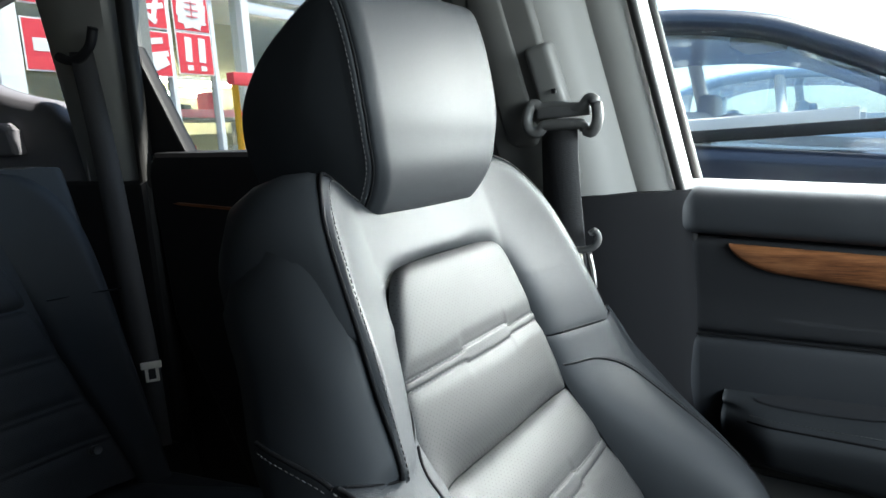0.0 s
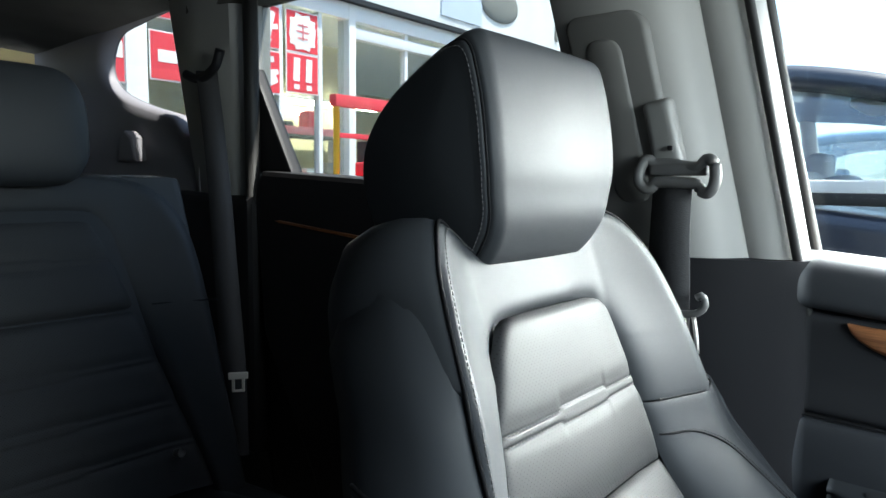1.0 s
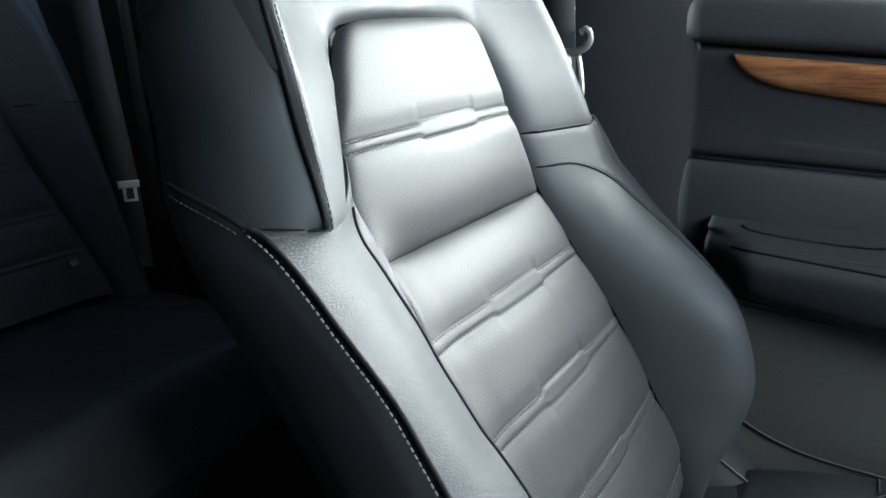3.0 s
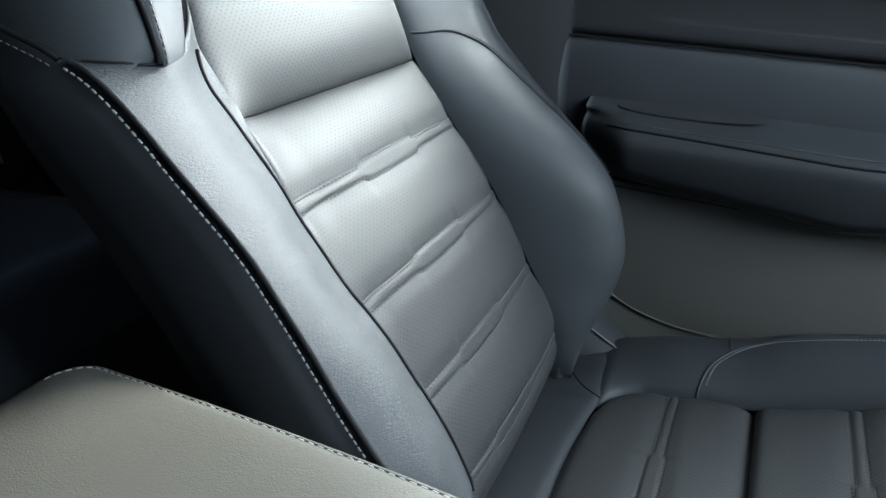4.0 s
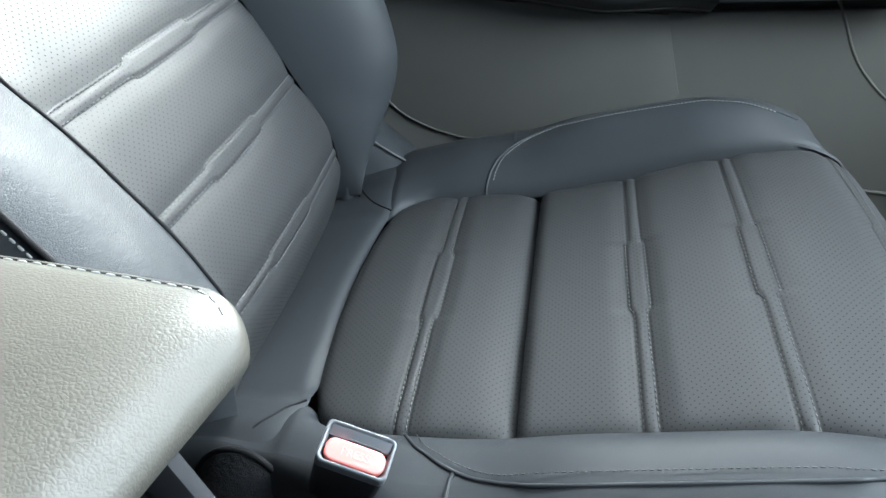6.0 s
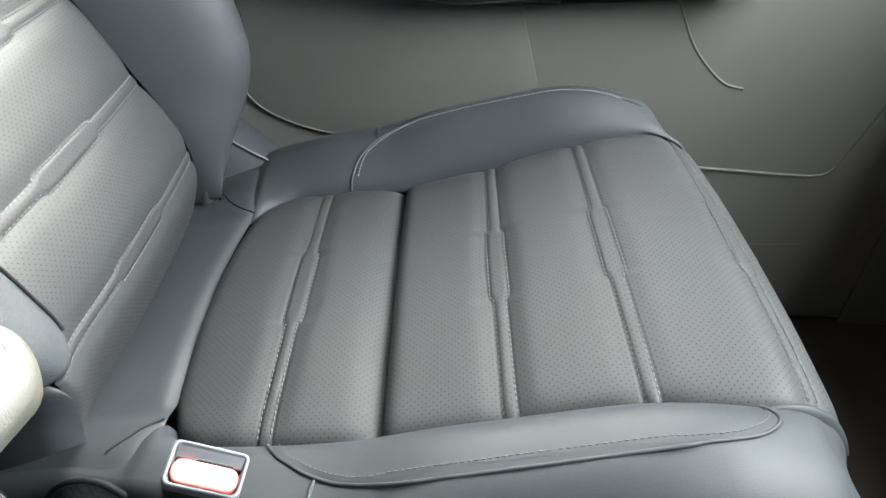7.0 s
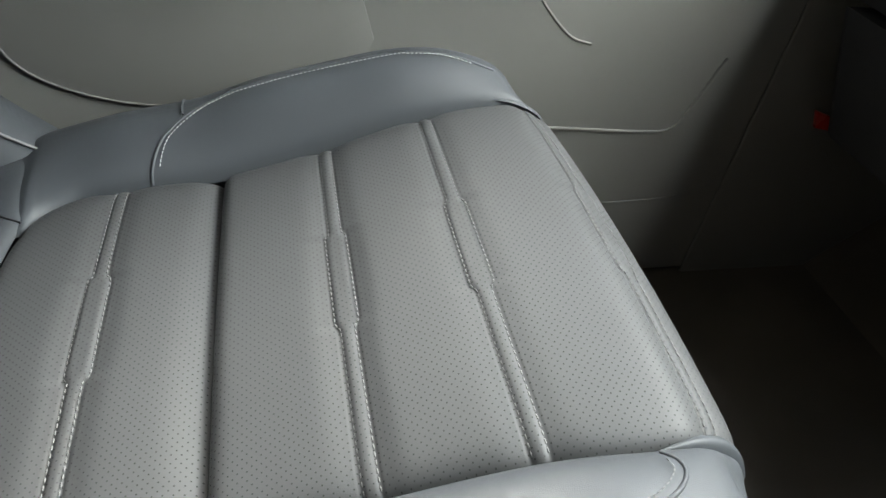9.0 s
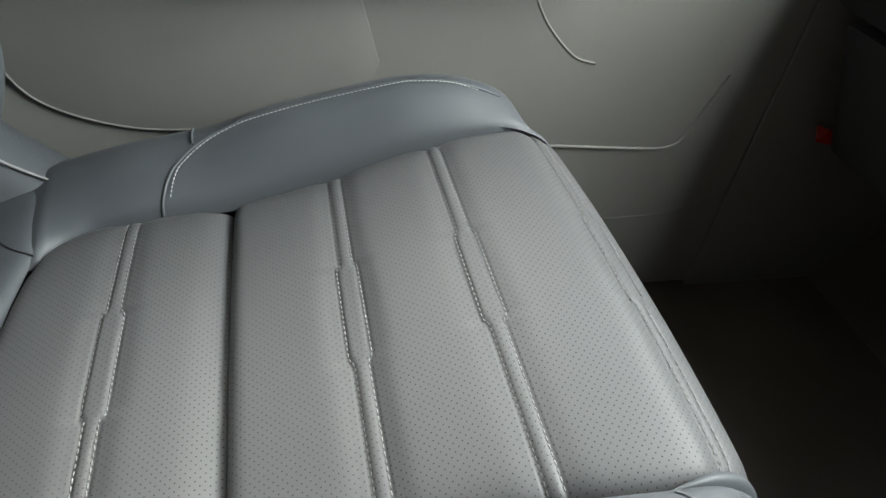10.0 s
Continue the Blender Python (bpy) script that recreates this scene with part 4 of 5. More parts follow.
LID_LIFT, LID_FRONT, LID_ROLL = .006, -.171, .018
LID_LEVELS = [(.014, .522), (.004, .526), (.0, .534), (-.001, .542), (-.001, .550), (-.0005, .558), (.0, .566), (.0003, .570), (.0006, .5725), (.0012, .5755), (.0022, .5775), (.0035, .5786), (.0045, .5783), (.0065, .5796),
              (.010, .5809), (.014, .5819), (.02, .5832), (.027, .5842), (.035, .5850), (.045, .5858), (.06, .5865), (.08, .587), (.10, .5872)]
rings = []
for inset, z in LID_LEVELS:
    o = lid_outline(max(.022 - inset * .5, .010), inset)
    # the leather rolls over the front end and turns under
    d = np.clip(o[:, 1] - LID_FRONT, 0, LID_ROLL)
    over = LID_ROLL - np.sqrt(LID_ROLL**2 - (LID_ROLL - d)**2)
    nose = np.clip((-.070 - o[:, 1]) / .10, 0, 1)
    thin = .78 * step(-o[:, 1], .06, .15)
    zz = np.maximum(z, .5745) - np.maximum(.5745 - z, 0) * (1 - thin) + LID_LIFT - over * min(1, max(.25, (z - .522) / .048))**.7 - .003 * nose**2 + .003 * np.sin((o[:, 1] + .17) / .28 * math.pi)
    front = np.clip((-.02 - o[:, 1]) / .14, 0, 1)
    o[:, 1] += .115 * max(0, (.5740 - z) / .052)**.75 * front
    o[:, 1] += .20 * np.maximum(0, -.292 - o[:, 0]) * np.clip((-.08 - o[:, 1]) / .07, 0, 1)
    rings.append(np.column_stack([o, zz]))
grid("armrest_lid", rings, LEATHER_ARM, console, "grained leather armrest pad with stitched edge", wrap_v=True, caps=True)
tube("seam", rings[12][11:62], .0006, PIPING, console)
lid_line = (rings[12] * .4 + rings[13] * .6)[5:62]
lid_s = np.concatenate([[0], np.cumsum(np.linalg.norm(np.diff(lid_line, axis=0), axis=1))])
lid_line = np.stack([np.interp(np.linspace(0, lid_s[-1], 300), lid_s, lid_line[:, i]) for i in range(3)], 1)
stitches("stitching", lid_line + np.array([0, 0, .0003]), PALE_THREAD, console, .0050, .62, .00045)
prism("console_box", [(-.488, 0), (-.488, .529), (-.292, .529), (-.285, .40), (-.278, 0)], "y", -.095, .095, DARK_PLASTIC, console, "charcoal plastic console box", .008)
rbox("console_deck", (.20, .62, .34), (-.388, -.485, .17), BLACK_PLASTIC, console, "black plastic front console", .02)
prism("side_rail", [(-.275, .02), (-.275, .405), (-.270, .412), (-.255, .412), (-.25, .405), (-.25, .02)], "y", -.70, .09, DARK_PLASTIC, console, "grey plastic side edge", .002)
prism("side_strut", [(-.052, .505), (-.078, .505), (-.150, .300), (-.150, .02), (-.124, .02), (-.122, .305)], "x", -.260, -.250, DARK_PLASTIC, console, "slanting charcoal edge of the console side", .003, 2, True)
prism("console_carpet", [(-.247, .0), (-.247, .30), (-.236, .30), (-.232, .0)], "y", -.60, .09, CARPET, console, "dark carpeted console flank", .003)

# ---- floor and body shell ----
tagged(rbox("floor", (1.52, 3.9, .04), (-.36, .55, -.02), CARPET, None, "dark brown carpet floor of the car", .0), kind="structure", category="floor")
tagged(prism("wall_driver_side", [(-1.4, -.04), (2.45, -.04), (2.45, 1.42), (-1.0, 1.42), (-1.62, .95), (-1.62, -.04)], "x", -1.16, -1.12, DARK_PLASTIC, None, "plain dark side of the car", .0), kind="structure", category="wall")
roof = grid("ceiling", [[(x, y, 1.425 - .018 * ((x + .36) / .75)**2 - .02 * max(0, (y - 1.0))**2 - .12 * max(0, (-.35 - y))**1.3 + dz) for x in np.linspace(-1.13, .43, 16)]
                        for dz, ys in ((0, np.linspace(-.92, 2.42, 24)), (.05, np.linspace(2.42, -.92, 24))) for y in ys], HEADLINER, None, "grey cloth headliner", flip=False)
tagged(roof, kind="structure", category="ceiling")
tagged(rbox("wall_tailgate", (1.56, .06, 1.36), (-.36, 2.44, .62), DARK_PLASTIC, None, "dark inside of the closed tailgate", .0), kind="structure", category="wall")
# dashboard and firewall ahead of the seat
dash = empty("dashboard", "dark dashboard above the passenger footwell", "dashboard")
prism("dash_body", [(-.93, .48), (-.90, .60), (-.93, .76), (-1.05, .84), (-1.62, .86), (-1.62, .48)], "x", -1.12, .37, BLACK_PLASTIC, dash, "black dashboard", .03, 3)
prism("glovebox", [(-.925, .47), (-1.0, .30), (-1.2, .30), (-1.2, .47)], "x", -.22, .33, DARK_PLASTIC, dash, "charcoal glovebox", .012)
tagged(prism("wall_firewall", [(-1.15, -.02), (-1.45, .28), (-1.45, .86), (-1.60, .86), (-1.60, -.02)], "x", -1.12, .43, CARPET, None, "carpeted firewall of the footwell", .0), kind="structure", category="wall")
for x0, x1 in ((-1.18, -1.06), (.36, .44)):
    tagged(prism("wall_windscreen_pillar", [(-1.62, .84), (-1.50, .84), (-.82, 1.36), (-.90, 1.42)], "x", x0, x1, DARK_PLASTIC, None, "windscreen pillar", .01), kind="structure", category="pillar")

# ---- front door ----
door = empty("front_door", "closed front car door with dark trim and wood strip", "car door")
sill = lambda y: .868 + .075 * min(y, 0.06)
prism("door_shell", [(.046, .10), (.046, .60), (.050, sill(.05) - .008), (-.98, sill(-.98) - .008), (-1.0, .10)], "x", .395, .56, DARK_PLASTIC, door, "dark door carcass")
ys = np.linspace(.042, -.97, 60)


def door_band(name, profile, mat, label, y_list=ys, taper=None):
    """A moulded strip: its section (x, z below or above the sill line) drawn along the door."""
    sec = spline(profile, 40)
    pts = []
    for y in y_list:
        k = taper(y) if taper else 1.0
        pts.append([(x if k == 1.0 else .385 + (x - .385) * k, y, z + .075 * (y + 0.0) * (1 if z > .7 else .35)) for x, z in sec])
    return grid(name, pts, mat, door, label, caps=True)


door_band("upper_pad", [(.46, .868), (.42, .872), (.385, .866), (.368, .850), (.364, .825), (.370, .808), (.40, .802)], DOOR_LEATHER, "soft black upper door pad")
door_band("middle_panel", [(.40, .800), (.378, .797), (.380, .76), (.384, .72), (.384, .685), (.387, .676), (.40, .670)], DARK_PLASTIC, "charcoal door panel")
door_band("insert_panel", [(.40, .668), (.383, .666), (.377, .64), (.377, .60), (.385, .55), (.40, .50)], DOOR_LEATHER, "soft dark door insert")
tube("seam", [(.3835, y, .671 + .026 * y) for y in ys], .0012, PIPING, door)
# wood strip that starts in a point
wy = np.concatenate([np.linspace(-.012, -.06, 22), np.linspace(-.07, -.95, 30)])
pts = []
for y in wy:
    k = math.sqrt(max(0.0, 1 - ((y + .075) / .063)**2)) if y > -.075 else 1.0
    top = .795 + .075 * y
    hgt = (.030 + .012 * min(1, (-y) / .2)) * max(k, .03)
    pts.append([(.378, y, top), (.3715, y, top - hgt * .06), (.3705, y, top - hgt * .3), (.3712, y, top - hgt * .8), (.374, y, top - hgt * .97), (.380, y, top - hgt)])
grid("wood_strip", pts, WOOD, door, "brown wood-grain trim strip", caps=True)
# armrest
arm_y = np.linspace(-.004, -.41, 60)
pts = []
for y in arm_y:
    f = float(step(-y, -.004, .07))
    zt = .580 + .03 * (y + .02) * .6
    zb = .535 + .115 * y + .02 * float(step(-y, .28, .40))
    xo = .385 - .080 * (.42 + .58 * f)
    sec = spline([(.395, zt + .036), (.378, zt + .022), (.360, zt + .013), (xo + .018, zt + .005), (xo + .005, zt - .002), (xo, zt - .012), (xo + .003, (zt + zb) / 2), (xo + .010, zb + .010), (xo + .018, zb), (.365, zb - .022), (.392, zb - .030)], 40)
    pts.append([(x, y, z) for x, z in sec])
pts = np.array(pts)
grid("door_armrest", pts, LEATHER, door, "padded dark leather door armrest", caps=True)
tube("seam", pts[5:, 15] + np.array([-.0006, 0, .0004]), .0014, PIPING, door)
tube("lower_welt", pts[5:, 31] + np.array([-.0004, 0, -.0006]), .0013, LOWER_PLASTIC, door, "pale welt under the armrest")
stitches("stitching", pts[5:, 13] + np.array([-.0006, 0, .0008]), THREAD, door, .0046, r=.0005)
# leaf-shaped sheet on the armrest top, dark to paint a pull hollow's shade
leaf = []
for k in np.linspace(.02, 1, 7):
    leaf.append([(.366 - .012 * k * math.sin(g), -.128 + .085 * k * math.cos(g), .5975 - .006 * k * math.sin(g) - .0016 * (1 - k * k)) for g in np.linspace(0, 2 * math.pi, 48, endpoint=False)])
grid("pull_cup_shade", leaf[::-1], DARK_PLASTIC, door, "dark leaf-shaped sheet painted as the shade of a pull hollow", wrap_v=True, caps=False)
prism("switch_bezel", [(-.405, .60), (-.62, .60), (-.68, .56), (-.62, .52), (-.405, .505)], "x", .33, .39, BLACK_PLASTIC, door, "glossy black switch panel", .008)
for k in range(2):
    rbox("window_switch", (.022, .03, .014), (.338, -.45 - .045 * k, .603), BLACK_PLASTIC, door, "black window switch", .004)
rbox("inner_handle", (.02, .11, .028), (.362, -.42, .69), STEEL, door, "metal inner door handle", .008)
# lower panel and storage pocket
prism("lower_panel", [(.040, .012), (.040, .50), (-.39, .48), (-.928, .52), (-.928, .012)], "x", .383, .40, LOWER_PLASTIC, door, "dark grained lower door panel", .004)
pocket_line = [(-.018, .44), (-.026, .385), (-.045, .345), (-.085, .320), (-.14, .305), (-.20, .302), (-.27, .304), (-.372, .312)]
pk = spline(pocket_line, 40)
tube("pocket_rim", [(.3805, y, z) for y, z in pk], .0022, LOWER_PLASTIC, door, "dark pocket rim")
prism("pocket_front", [tuple(p) for p in pk] + [(-.402, .385), (-.372, .478), (-.018, .49)], "x", .3790, .384, LOWER_PLASTIC, door, "dark pocket face", .002, 2, True)
pk2 = spline([(-.545, .505), (-.562, .477), (-.580, .446), (-.600, .422), (-.632, .395), (-.66, .387)], 40)
tube("pocket_rim", [(.3836, y, z) for y, z in pk2], .0018, LOWER_PLASTIC, door, "dark pocket rim")
tube("pocket_rim", [(.3826, y, z) for y, z in spline([(-.50, .285), (-.60, .275), (-.666, .272), (-.76, .268), (-.808, .272), (-.826, .305), (-.846, .365), (-.85, .375)], 50)], .0024, LOWER_PLASTIC, door, "grey edge of the door pocket")
tube("pocket_rim", [(.3838, y, z) for y, z in spline([(-.70, .148), (-.768, .150), (-.84, .156), (-.894, .172), (-.92, .20)], 30)], .0018, LOWER_PLASTIC, door, "dark lower edge of the door")
prism("courtesy_reflector", [(-1.022, .303), (-1.086, .282), (-1.080, .268), (-1.034, .276)], "x", .378, .3855, RED_LENS, door, "small red reflector low on the front door edge", .002)
# window frame and pane
tagged(prism("window_1", [(.085, .860), (-.62, .815), (-.30, 1.15), (.02, 1.33), (.16, 1.35)], "x", .452, .456, WINDOW_GLASS, None, "clear glass of the front door window", .0), kind="structure", category="window").visible_shadow = False
up = spline([(.428, .043, .868), (.400, .090, 1.05), (.360, .152, 1.335)], 20)
tube("window_upright", up, np.linspace(.006, .016, 20), GREY_PLASTIC, door, "pale upright of the window frame", 12)
tube("window_channel", [(.430, .035, .86), (.405, .075, 1.05), (.37, .13, 1.33)], .009, RUBBER, door, "black rubber window channel")
tube("window_channel", [(.40, .13, 1.335), (.40, -.25, 1.22), (.42, -.62, .98), (.44, -.80, .82)], .014, RUBBER, door, "black rubber window channel")
tagged(prism("wall_roof_rail", [(.10, 1.33), (-.28, 1.22), (-.86, .84), (-.95, .90), (-.60, 1.22), (-.3, 1.36), (.0, 1.42), (.2, 1.42)], "x", .385, .47, DARK_PLASTIC, None, "front roof rail above the door", .0), kind="structure", category="rail")

# ---- middle pillar with belt ----
pillar = empty("middle_pillar", "middle roof pillar with pale grey upper and black lower trim", "pillar")


def pillar_ring(z, grow=0.0):
    dz = z - .86
    ox, oy = .312 - .17 * dz, .19 * dz
    sec = [(.030, .285), (.008, .275), (.0, .255), (-.002, .20), (.0, .155), (.012, .128), (.030, .112), (.046, .103), (.052, .098), (.050, .092), (.050, .080), (.056, .062), (.070, .046), (.090, .036), (.13, .04), (.13, .285)]
    if grow:
        sec = [(.018 + dz * 0, .290), (-.004, .278), (-.010, .25), (-.011, .20), (-.008, .155), (.004, .118), (.020, .090), (.036, .062), (.048, .046), (.058, .036), (.064, .033), (.068, .030), (.074, .030), (.090, .030), (.13, .035), (.13, .290)]
    return [(ox + x, oy + y, z) for x, y in sec]


grid("upper_trim", [pillar_ring(z) for z in np.linspace(.862, 1.40, 14)], GREY_PLASTIC, pillar, "pale warm grey upper pillar trim", wrap_v=True, caps=True, flip=True).data.set_sharp_from_angle(angle=radians(35))
low_r = []
for z in np.linspace(.02, .864, 18):
    r = np.array(pillar_ring(.86, 1))
    r[:, 2] = z
    r[:, 0] += .02 * (1 - step(z, .3, .86)) + .0
    low_r.append(r)
grid("lower_trim", low_r, MATTE_BLACK, pillar, "black lower pillar trim", wrap_v=True, caps=True, flip=True).data.set_sharp_from_angle(angle=radians(35))
tube("door_seal", [(.312 - .17 * (z - .86) + .060, .19 * (z - .86) + .044, z) for z in np.linspace(.70, 1.38, 16)], .006, RUBBER, pillar, "rubber door seal")
fx = lambda z: .310 - .17 * (z - .86)
fy0 = lambda z: .205 + .19 * (z - .86)
face = Matrix.Rotation(math.atan(-.17), 3, 'Y') @ Matrix.Rotation(-math.atan(.19), 3, 'X')


def lean_plate(name, y_off, half, z0, z1, proud, mat, label):
    """A shallow raised plate that follows the lean of the pillar."""
    rows_ = []
    for z in np.concatenate([z0 + .022 * np.linspace(0, 1, 12)**2, np.linspace(z0 + .03, z1 - .03, 6), z1 - .022 * np.linspace(1, 0, 12)**2]):
        q = min(z - z0, z1 - z)
        rad = .020
        w = half - rad + math.sqrt(max(0.0, rad**2 - max(0, rad - q)**2))
        pr = proud * min(1, .35 + q / .006)
        rows_.append([(fx(z) + .006, fy0(z) + y_off + w + .004, z), (fx(z) - pr * .6, fy0(z) + y_off + w, z), (fx(z) - pr, fy0(z) + y_off + w - .005, z),
                      (fx(z) - pr, fy0(z) + y_off - w + .005, z), (fx(z) - pr * .6, fy0(z) + y_off - w, z), (fx(z) + .006, fy0(z) + y_off - w - .004, z)])
    return grid(name, rows_, mat, pillar, label, caps=True)


lean_plate("adjuster_plate", -.002, .052, .875, 1.165, .004, SHADED_PLATE, "raised grey belt adjuster panel")
lean_plate("slider_track", .004, .024, .93, 1.135, .0075, SHADED_PLATE, "grey slider track")
belt = empty("front_seat_belt", "black front seat belt with grey shoulder guide on the pillar", "seat belt")
bm = box(bmesh.new(), (.026, .036, .092), (.283, .182, 1.012), face, .010, 4)
part("guide_cover", bm, COVER_PLASTIC, belt, "pale grey shoulder guide cover", True)
rbox("guide_hole", (.004, .006, .006), (.269, .170, .998), BLACK_PLASTIC, belt, "", .001)
loop = spline([(.272, .205, .985), (.268, .213, .972), (.266, .212, .957), (.267, .203, .949), (.268, .193, .951), (.268, .188, .957), (.268, .16, .957), (.268, .132, .955), (.267, .127, .948), (.265, .117, .945),
               (.263, .109, .953), (.264, .107, .968), (.268, .113, .982), (.271, .123, .984), (.272, .132, .976), (.275, .150, .976), (.276, .175, .980), (.275, .195, .980)], 80, closed=True)
loop[:, 1] = .160 + (loop[:, 1] - .160) * .88
tube("guide_loop", loop, .0070, GUIDE_PLASTIC, belt, "grey plastic shoulder guide loop", 10, True)
rbox("guide_bridge", (.010, .070, .014), (.273, .160, .972), GUIDE_PLASTIC, belt, "", .004, 3)


def ribbon(name, path, half, thick, mat, parent, label=""):
    """Belt webbing: path of (centre, width direction)."""
    c = spline([p for p, _ in path], 30)
    w = spline([d for _, d in path], 30)
    rows_ = []
    for p, d in zip(c, w):
        d = d / np.linalg.norm(d)
        t = np.array([1.0, 0, 0]) - d * d[0]
        t /= np.linalg.norm(t)
        sec = [(-1, .5), (-.5, .6), (0, .5), (.5, .62), (1, .5), (1, -.5), (0, -.5), (-1, -.5)]
        rows_.append([p + d * half * u + t * thick * v for u, v in sec])
    return grid(name, rows_, mat, parent, label, wrap_v=True, caps=True)


ribbon("belt_webbing", [((.270, .165, .956), (0, 1, .02)), ((.266, .164, .90), (.1, 1, 0)), ((.268, .160, .80), (.15, 1, 0)), ((.275, .158, .60), (.1, 1, 0)), ((.285, .16, .30), (0, 1, 0))], .0235, .0016, BELT, belt)
ribbon("belt_webbing", [((.277, .168, .956), (0, 1, .02)), ((.282, .172, .90), (-.1, 1, 0)), ((.286, .174, .80), (-.2, 1, 0)), ((.293, .172, .60), (0, 1, 0)), ((.30, .17, .30), (0, 1, 0))], .0235, .0016, BELT, belt)
tube("latch_tongue", spline([(.258, .182, .808), (.257, .150, .802), (.256, .125, .805), (.256, .116, .815), (.257, .119, .826), (.258, .126, .823)], 30), .0045, GUIDE_PLASTIC, belt, "grey latch tongue grip")
tube("latch_plate", spline([(.256, .140, .800), (.2555, .136, .775), (.255, .128, .755), (.255, .122, .757), (.2555, .124, .780), (.256, .128, .800)], 24), .0028, STEEL, belt, "steel latch plate")

# ---- rear bench ----
bench = empty("rear_bench", "black leather rear bench seat with perforated centre panel", "car seat")
rb_y = lambda z: .965 + .30 * (z - .45)
RC = -.15
rear_e = smooth_curve((.40, .43, .57, .74, .85, .875, .885), (.275, .27, .235, .192, .160, .150, .125))
RN = np.array([0, -.957, .29])


def rear_pad(a, h, off):
    return np.stack([RC + a, rb_y(h) - .04 * np.clip((np.abs(a) - .2) / .13, 0, 1)**1.5, h], -1) + np.asarray(off)[..., None] * RN


H, p = np.meshgrid(np.linspace(.40, .885, 200), np.linspace(-1, 1, 61), indexing="ij")
a = p * rear_e(H)
off = .006 - .012 * np.exp(-(rear_e(H) - np.abs(a)) / .008) - .010 * np.exp(-np.abs(.885 - H) / .008)
for s0, tw in ((.810, 1), (.720, 0), (.630, 1), (.55, 1), (.48, 1)):
    off = off + (stripe(a * .6, H - s0)[0] if tw else -.012 * np.exp(-np.abs(H - s0) / .007))
grid("centre_panel", rear_pad(a, H, off), LEATHER_HOLES, bench, "perforated leather centre panel of the rear backrest", uv=np.stack([a, H], -1), flip=True)
out = spline([(-.335, .36), (-.338, .60), (-.335, .80), (-.315, .90), (-.27, .955), (-.20, .972), (0, .975), (.20, .972), (.27, .955), (.315, .90), (.335, .80), (.338, .60), (.335, .36)], 140)
inn = spline([(-.275, .37), (-.27, .43), (-.235, .57), (-.192, .74), (-.160, .85), (-.148, .878), (-.12, .889), (0, .891), (.12, .889), (.148, .878), (.160, .85), (.192, .74), (.235, .57), (.27, .43), (.275, .37)], 140)
k = np.linspace(0, 1, 26)
ah = inn[:, None] * (1 - k[None, :, None]) + out[:, None] * k[None, :, None]
off = .008 * np.sin(np.pi * k)**.7 - .012 * np.exp(-k / .05) - .045 * np.maximum(0, (k - .7) / .3)**2
grid("backrest_pad", rear_pad(ah[..., 0], ah[..., 1], np.broadcast_to(off, ah.shape[:2])), LEATHER, bench, "smooth leather pad of the rear backrest")
prism("bench_back", [(.80, .30), (1.00, .36), (1.02, .60), (1.085, .86), (1.12, .955), (1.20, .96), (1.24, .90), (1.12, .30)], "x", RC - .334, RC + .330, LEATHER, bench, "black rear backrest body", .02, 3)
sm = rear_pad(np.linspace(.22, .335, 20), np.full(20, .725), np.full(20, .006))
tube("seam", sm, .0016, PIPING, bench)
cu = []
for y in np.linspace(.46, 1.0, 40):
    zt = .445 - .06 * float(step(y, .55, 1.0)) - .10 * float(step(-y, -.52, -.46))**2
    cu.append([(RC + .345 * s * (1 - .02 * abs(s)), y, zt - .03 * max(0, abs(s) - .82) / .18 - .010 * math.exp(-(abs(abs(s) - .72)) / .02)) for s in np.linspace(-1, 1, 41)])
grid("bench_cushion", cu, LEATHER, bench, "black rear seat cushion")
prism("cushion_base", [(.47, .05), (.46, .34), (.50, .42), (.98, .38), (1.05, .05)], "x", RC - .34, RC + .34, LEATHER, bench, "black cushion base", .01)
# rear headrest
rh = spline([(1.035, .955), (1.03, 1.02), (1.04, 1.09), (1.06, 1.128), (1.09, 1.13), (1.125, 1.09), (1.14, 1.02), (1.13, .955), (1.08, .938)], 60, closed=True)
rm = rh.mean(0)
rows_ = []
for x in np.linspace(-1, 1, 41):
    sc = (1 - abs(x)**7 * .45)
    rows_.append([(RC + .128 * x, y, z) for y, z in rm + (rh - rm) * sc])
grid("headrest", rows_, LEATHER, bench, "black leather rear headrest", wrap_v=True, caps=True, flip=True)
tube("release_button", [(.068, .962, .468), (.068, .945, .473)], .008, GUIDE_PLASTIC, bench, "grey round button", 14)
tube("release_button", [(-.176, .962, .458), (-.176, .945, .463)], .008, GUIDE_PLASTIC, bench, "grey round button", 14)

# rear belt
rbelt = empty("rear_seat_belt", "black rear seat belt with pale metal tongue", "seat belt")
WD = (.80, -.60, .04)
ribbon("belt_webbing", [((.362, 1.315, 1.205), WD), ((.325, 1.22, .98), WD), ((.262, 1.09, .70), WD), ((.232, 1.03, .575), WD), ((.222, 1.01, .40), WD)], .024, .0016, BELT, rbelt)
arc = spline([(.345, 1.375, 1.20), (.348, 1.34, 1.188), (.35, 1.30, 1.19), (.352, 1.262, 1.21), (.354, 1.245, 1.245)], 24)
tube("shoulder_guide", arc, .011, BLACK_PLASTIC, rbelt, "black curved shoulder guide")
TN = frame_m((.222, 1.000, .556), (-.6, -.8, .0), (.8, -.6, 0))
bm = bmesh.new()
box(bm, (.038, .014, .007), (0, .012, 0), None, .003, 3)
box(bm, (.006, .026, .003), (-.0095, -.006, 0), None, .001, 1)
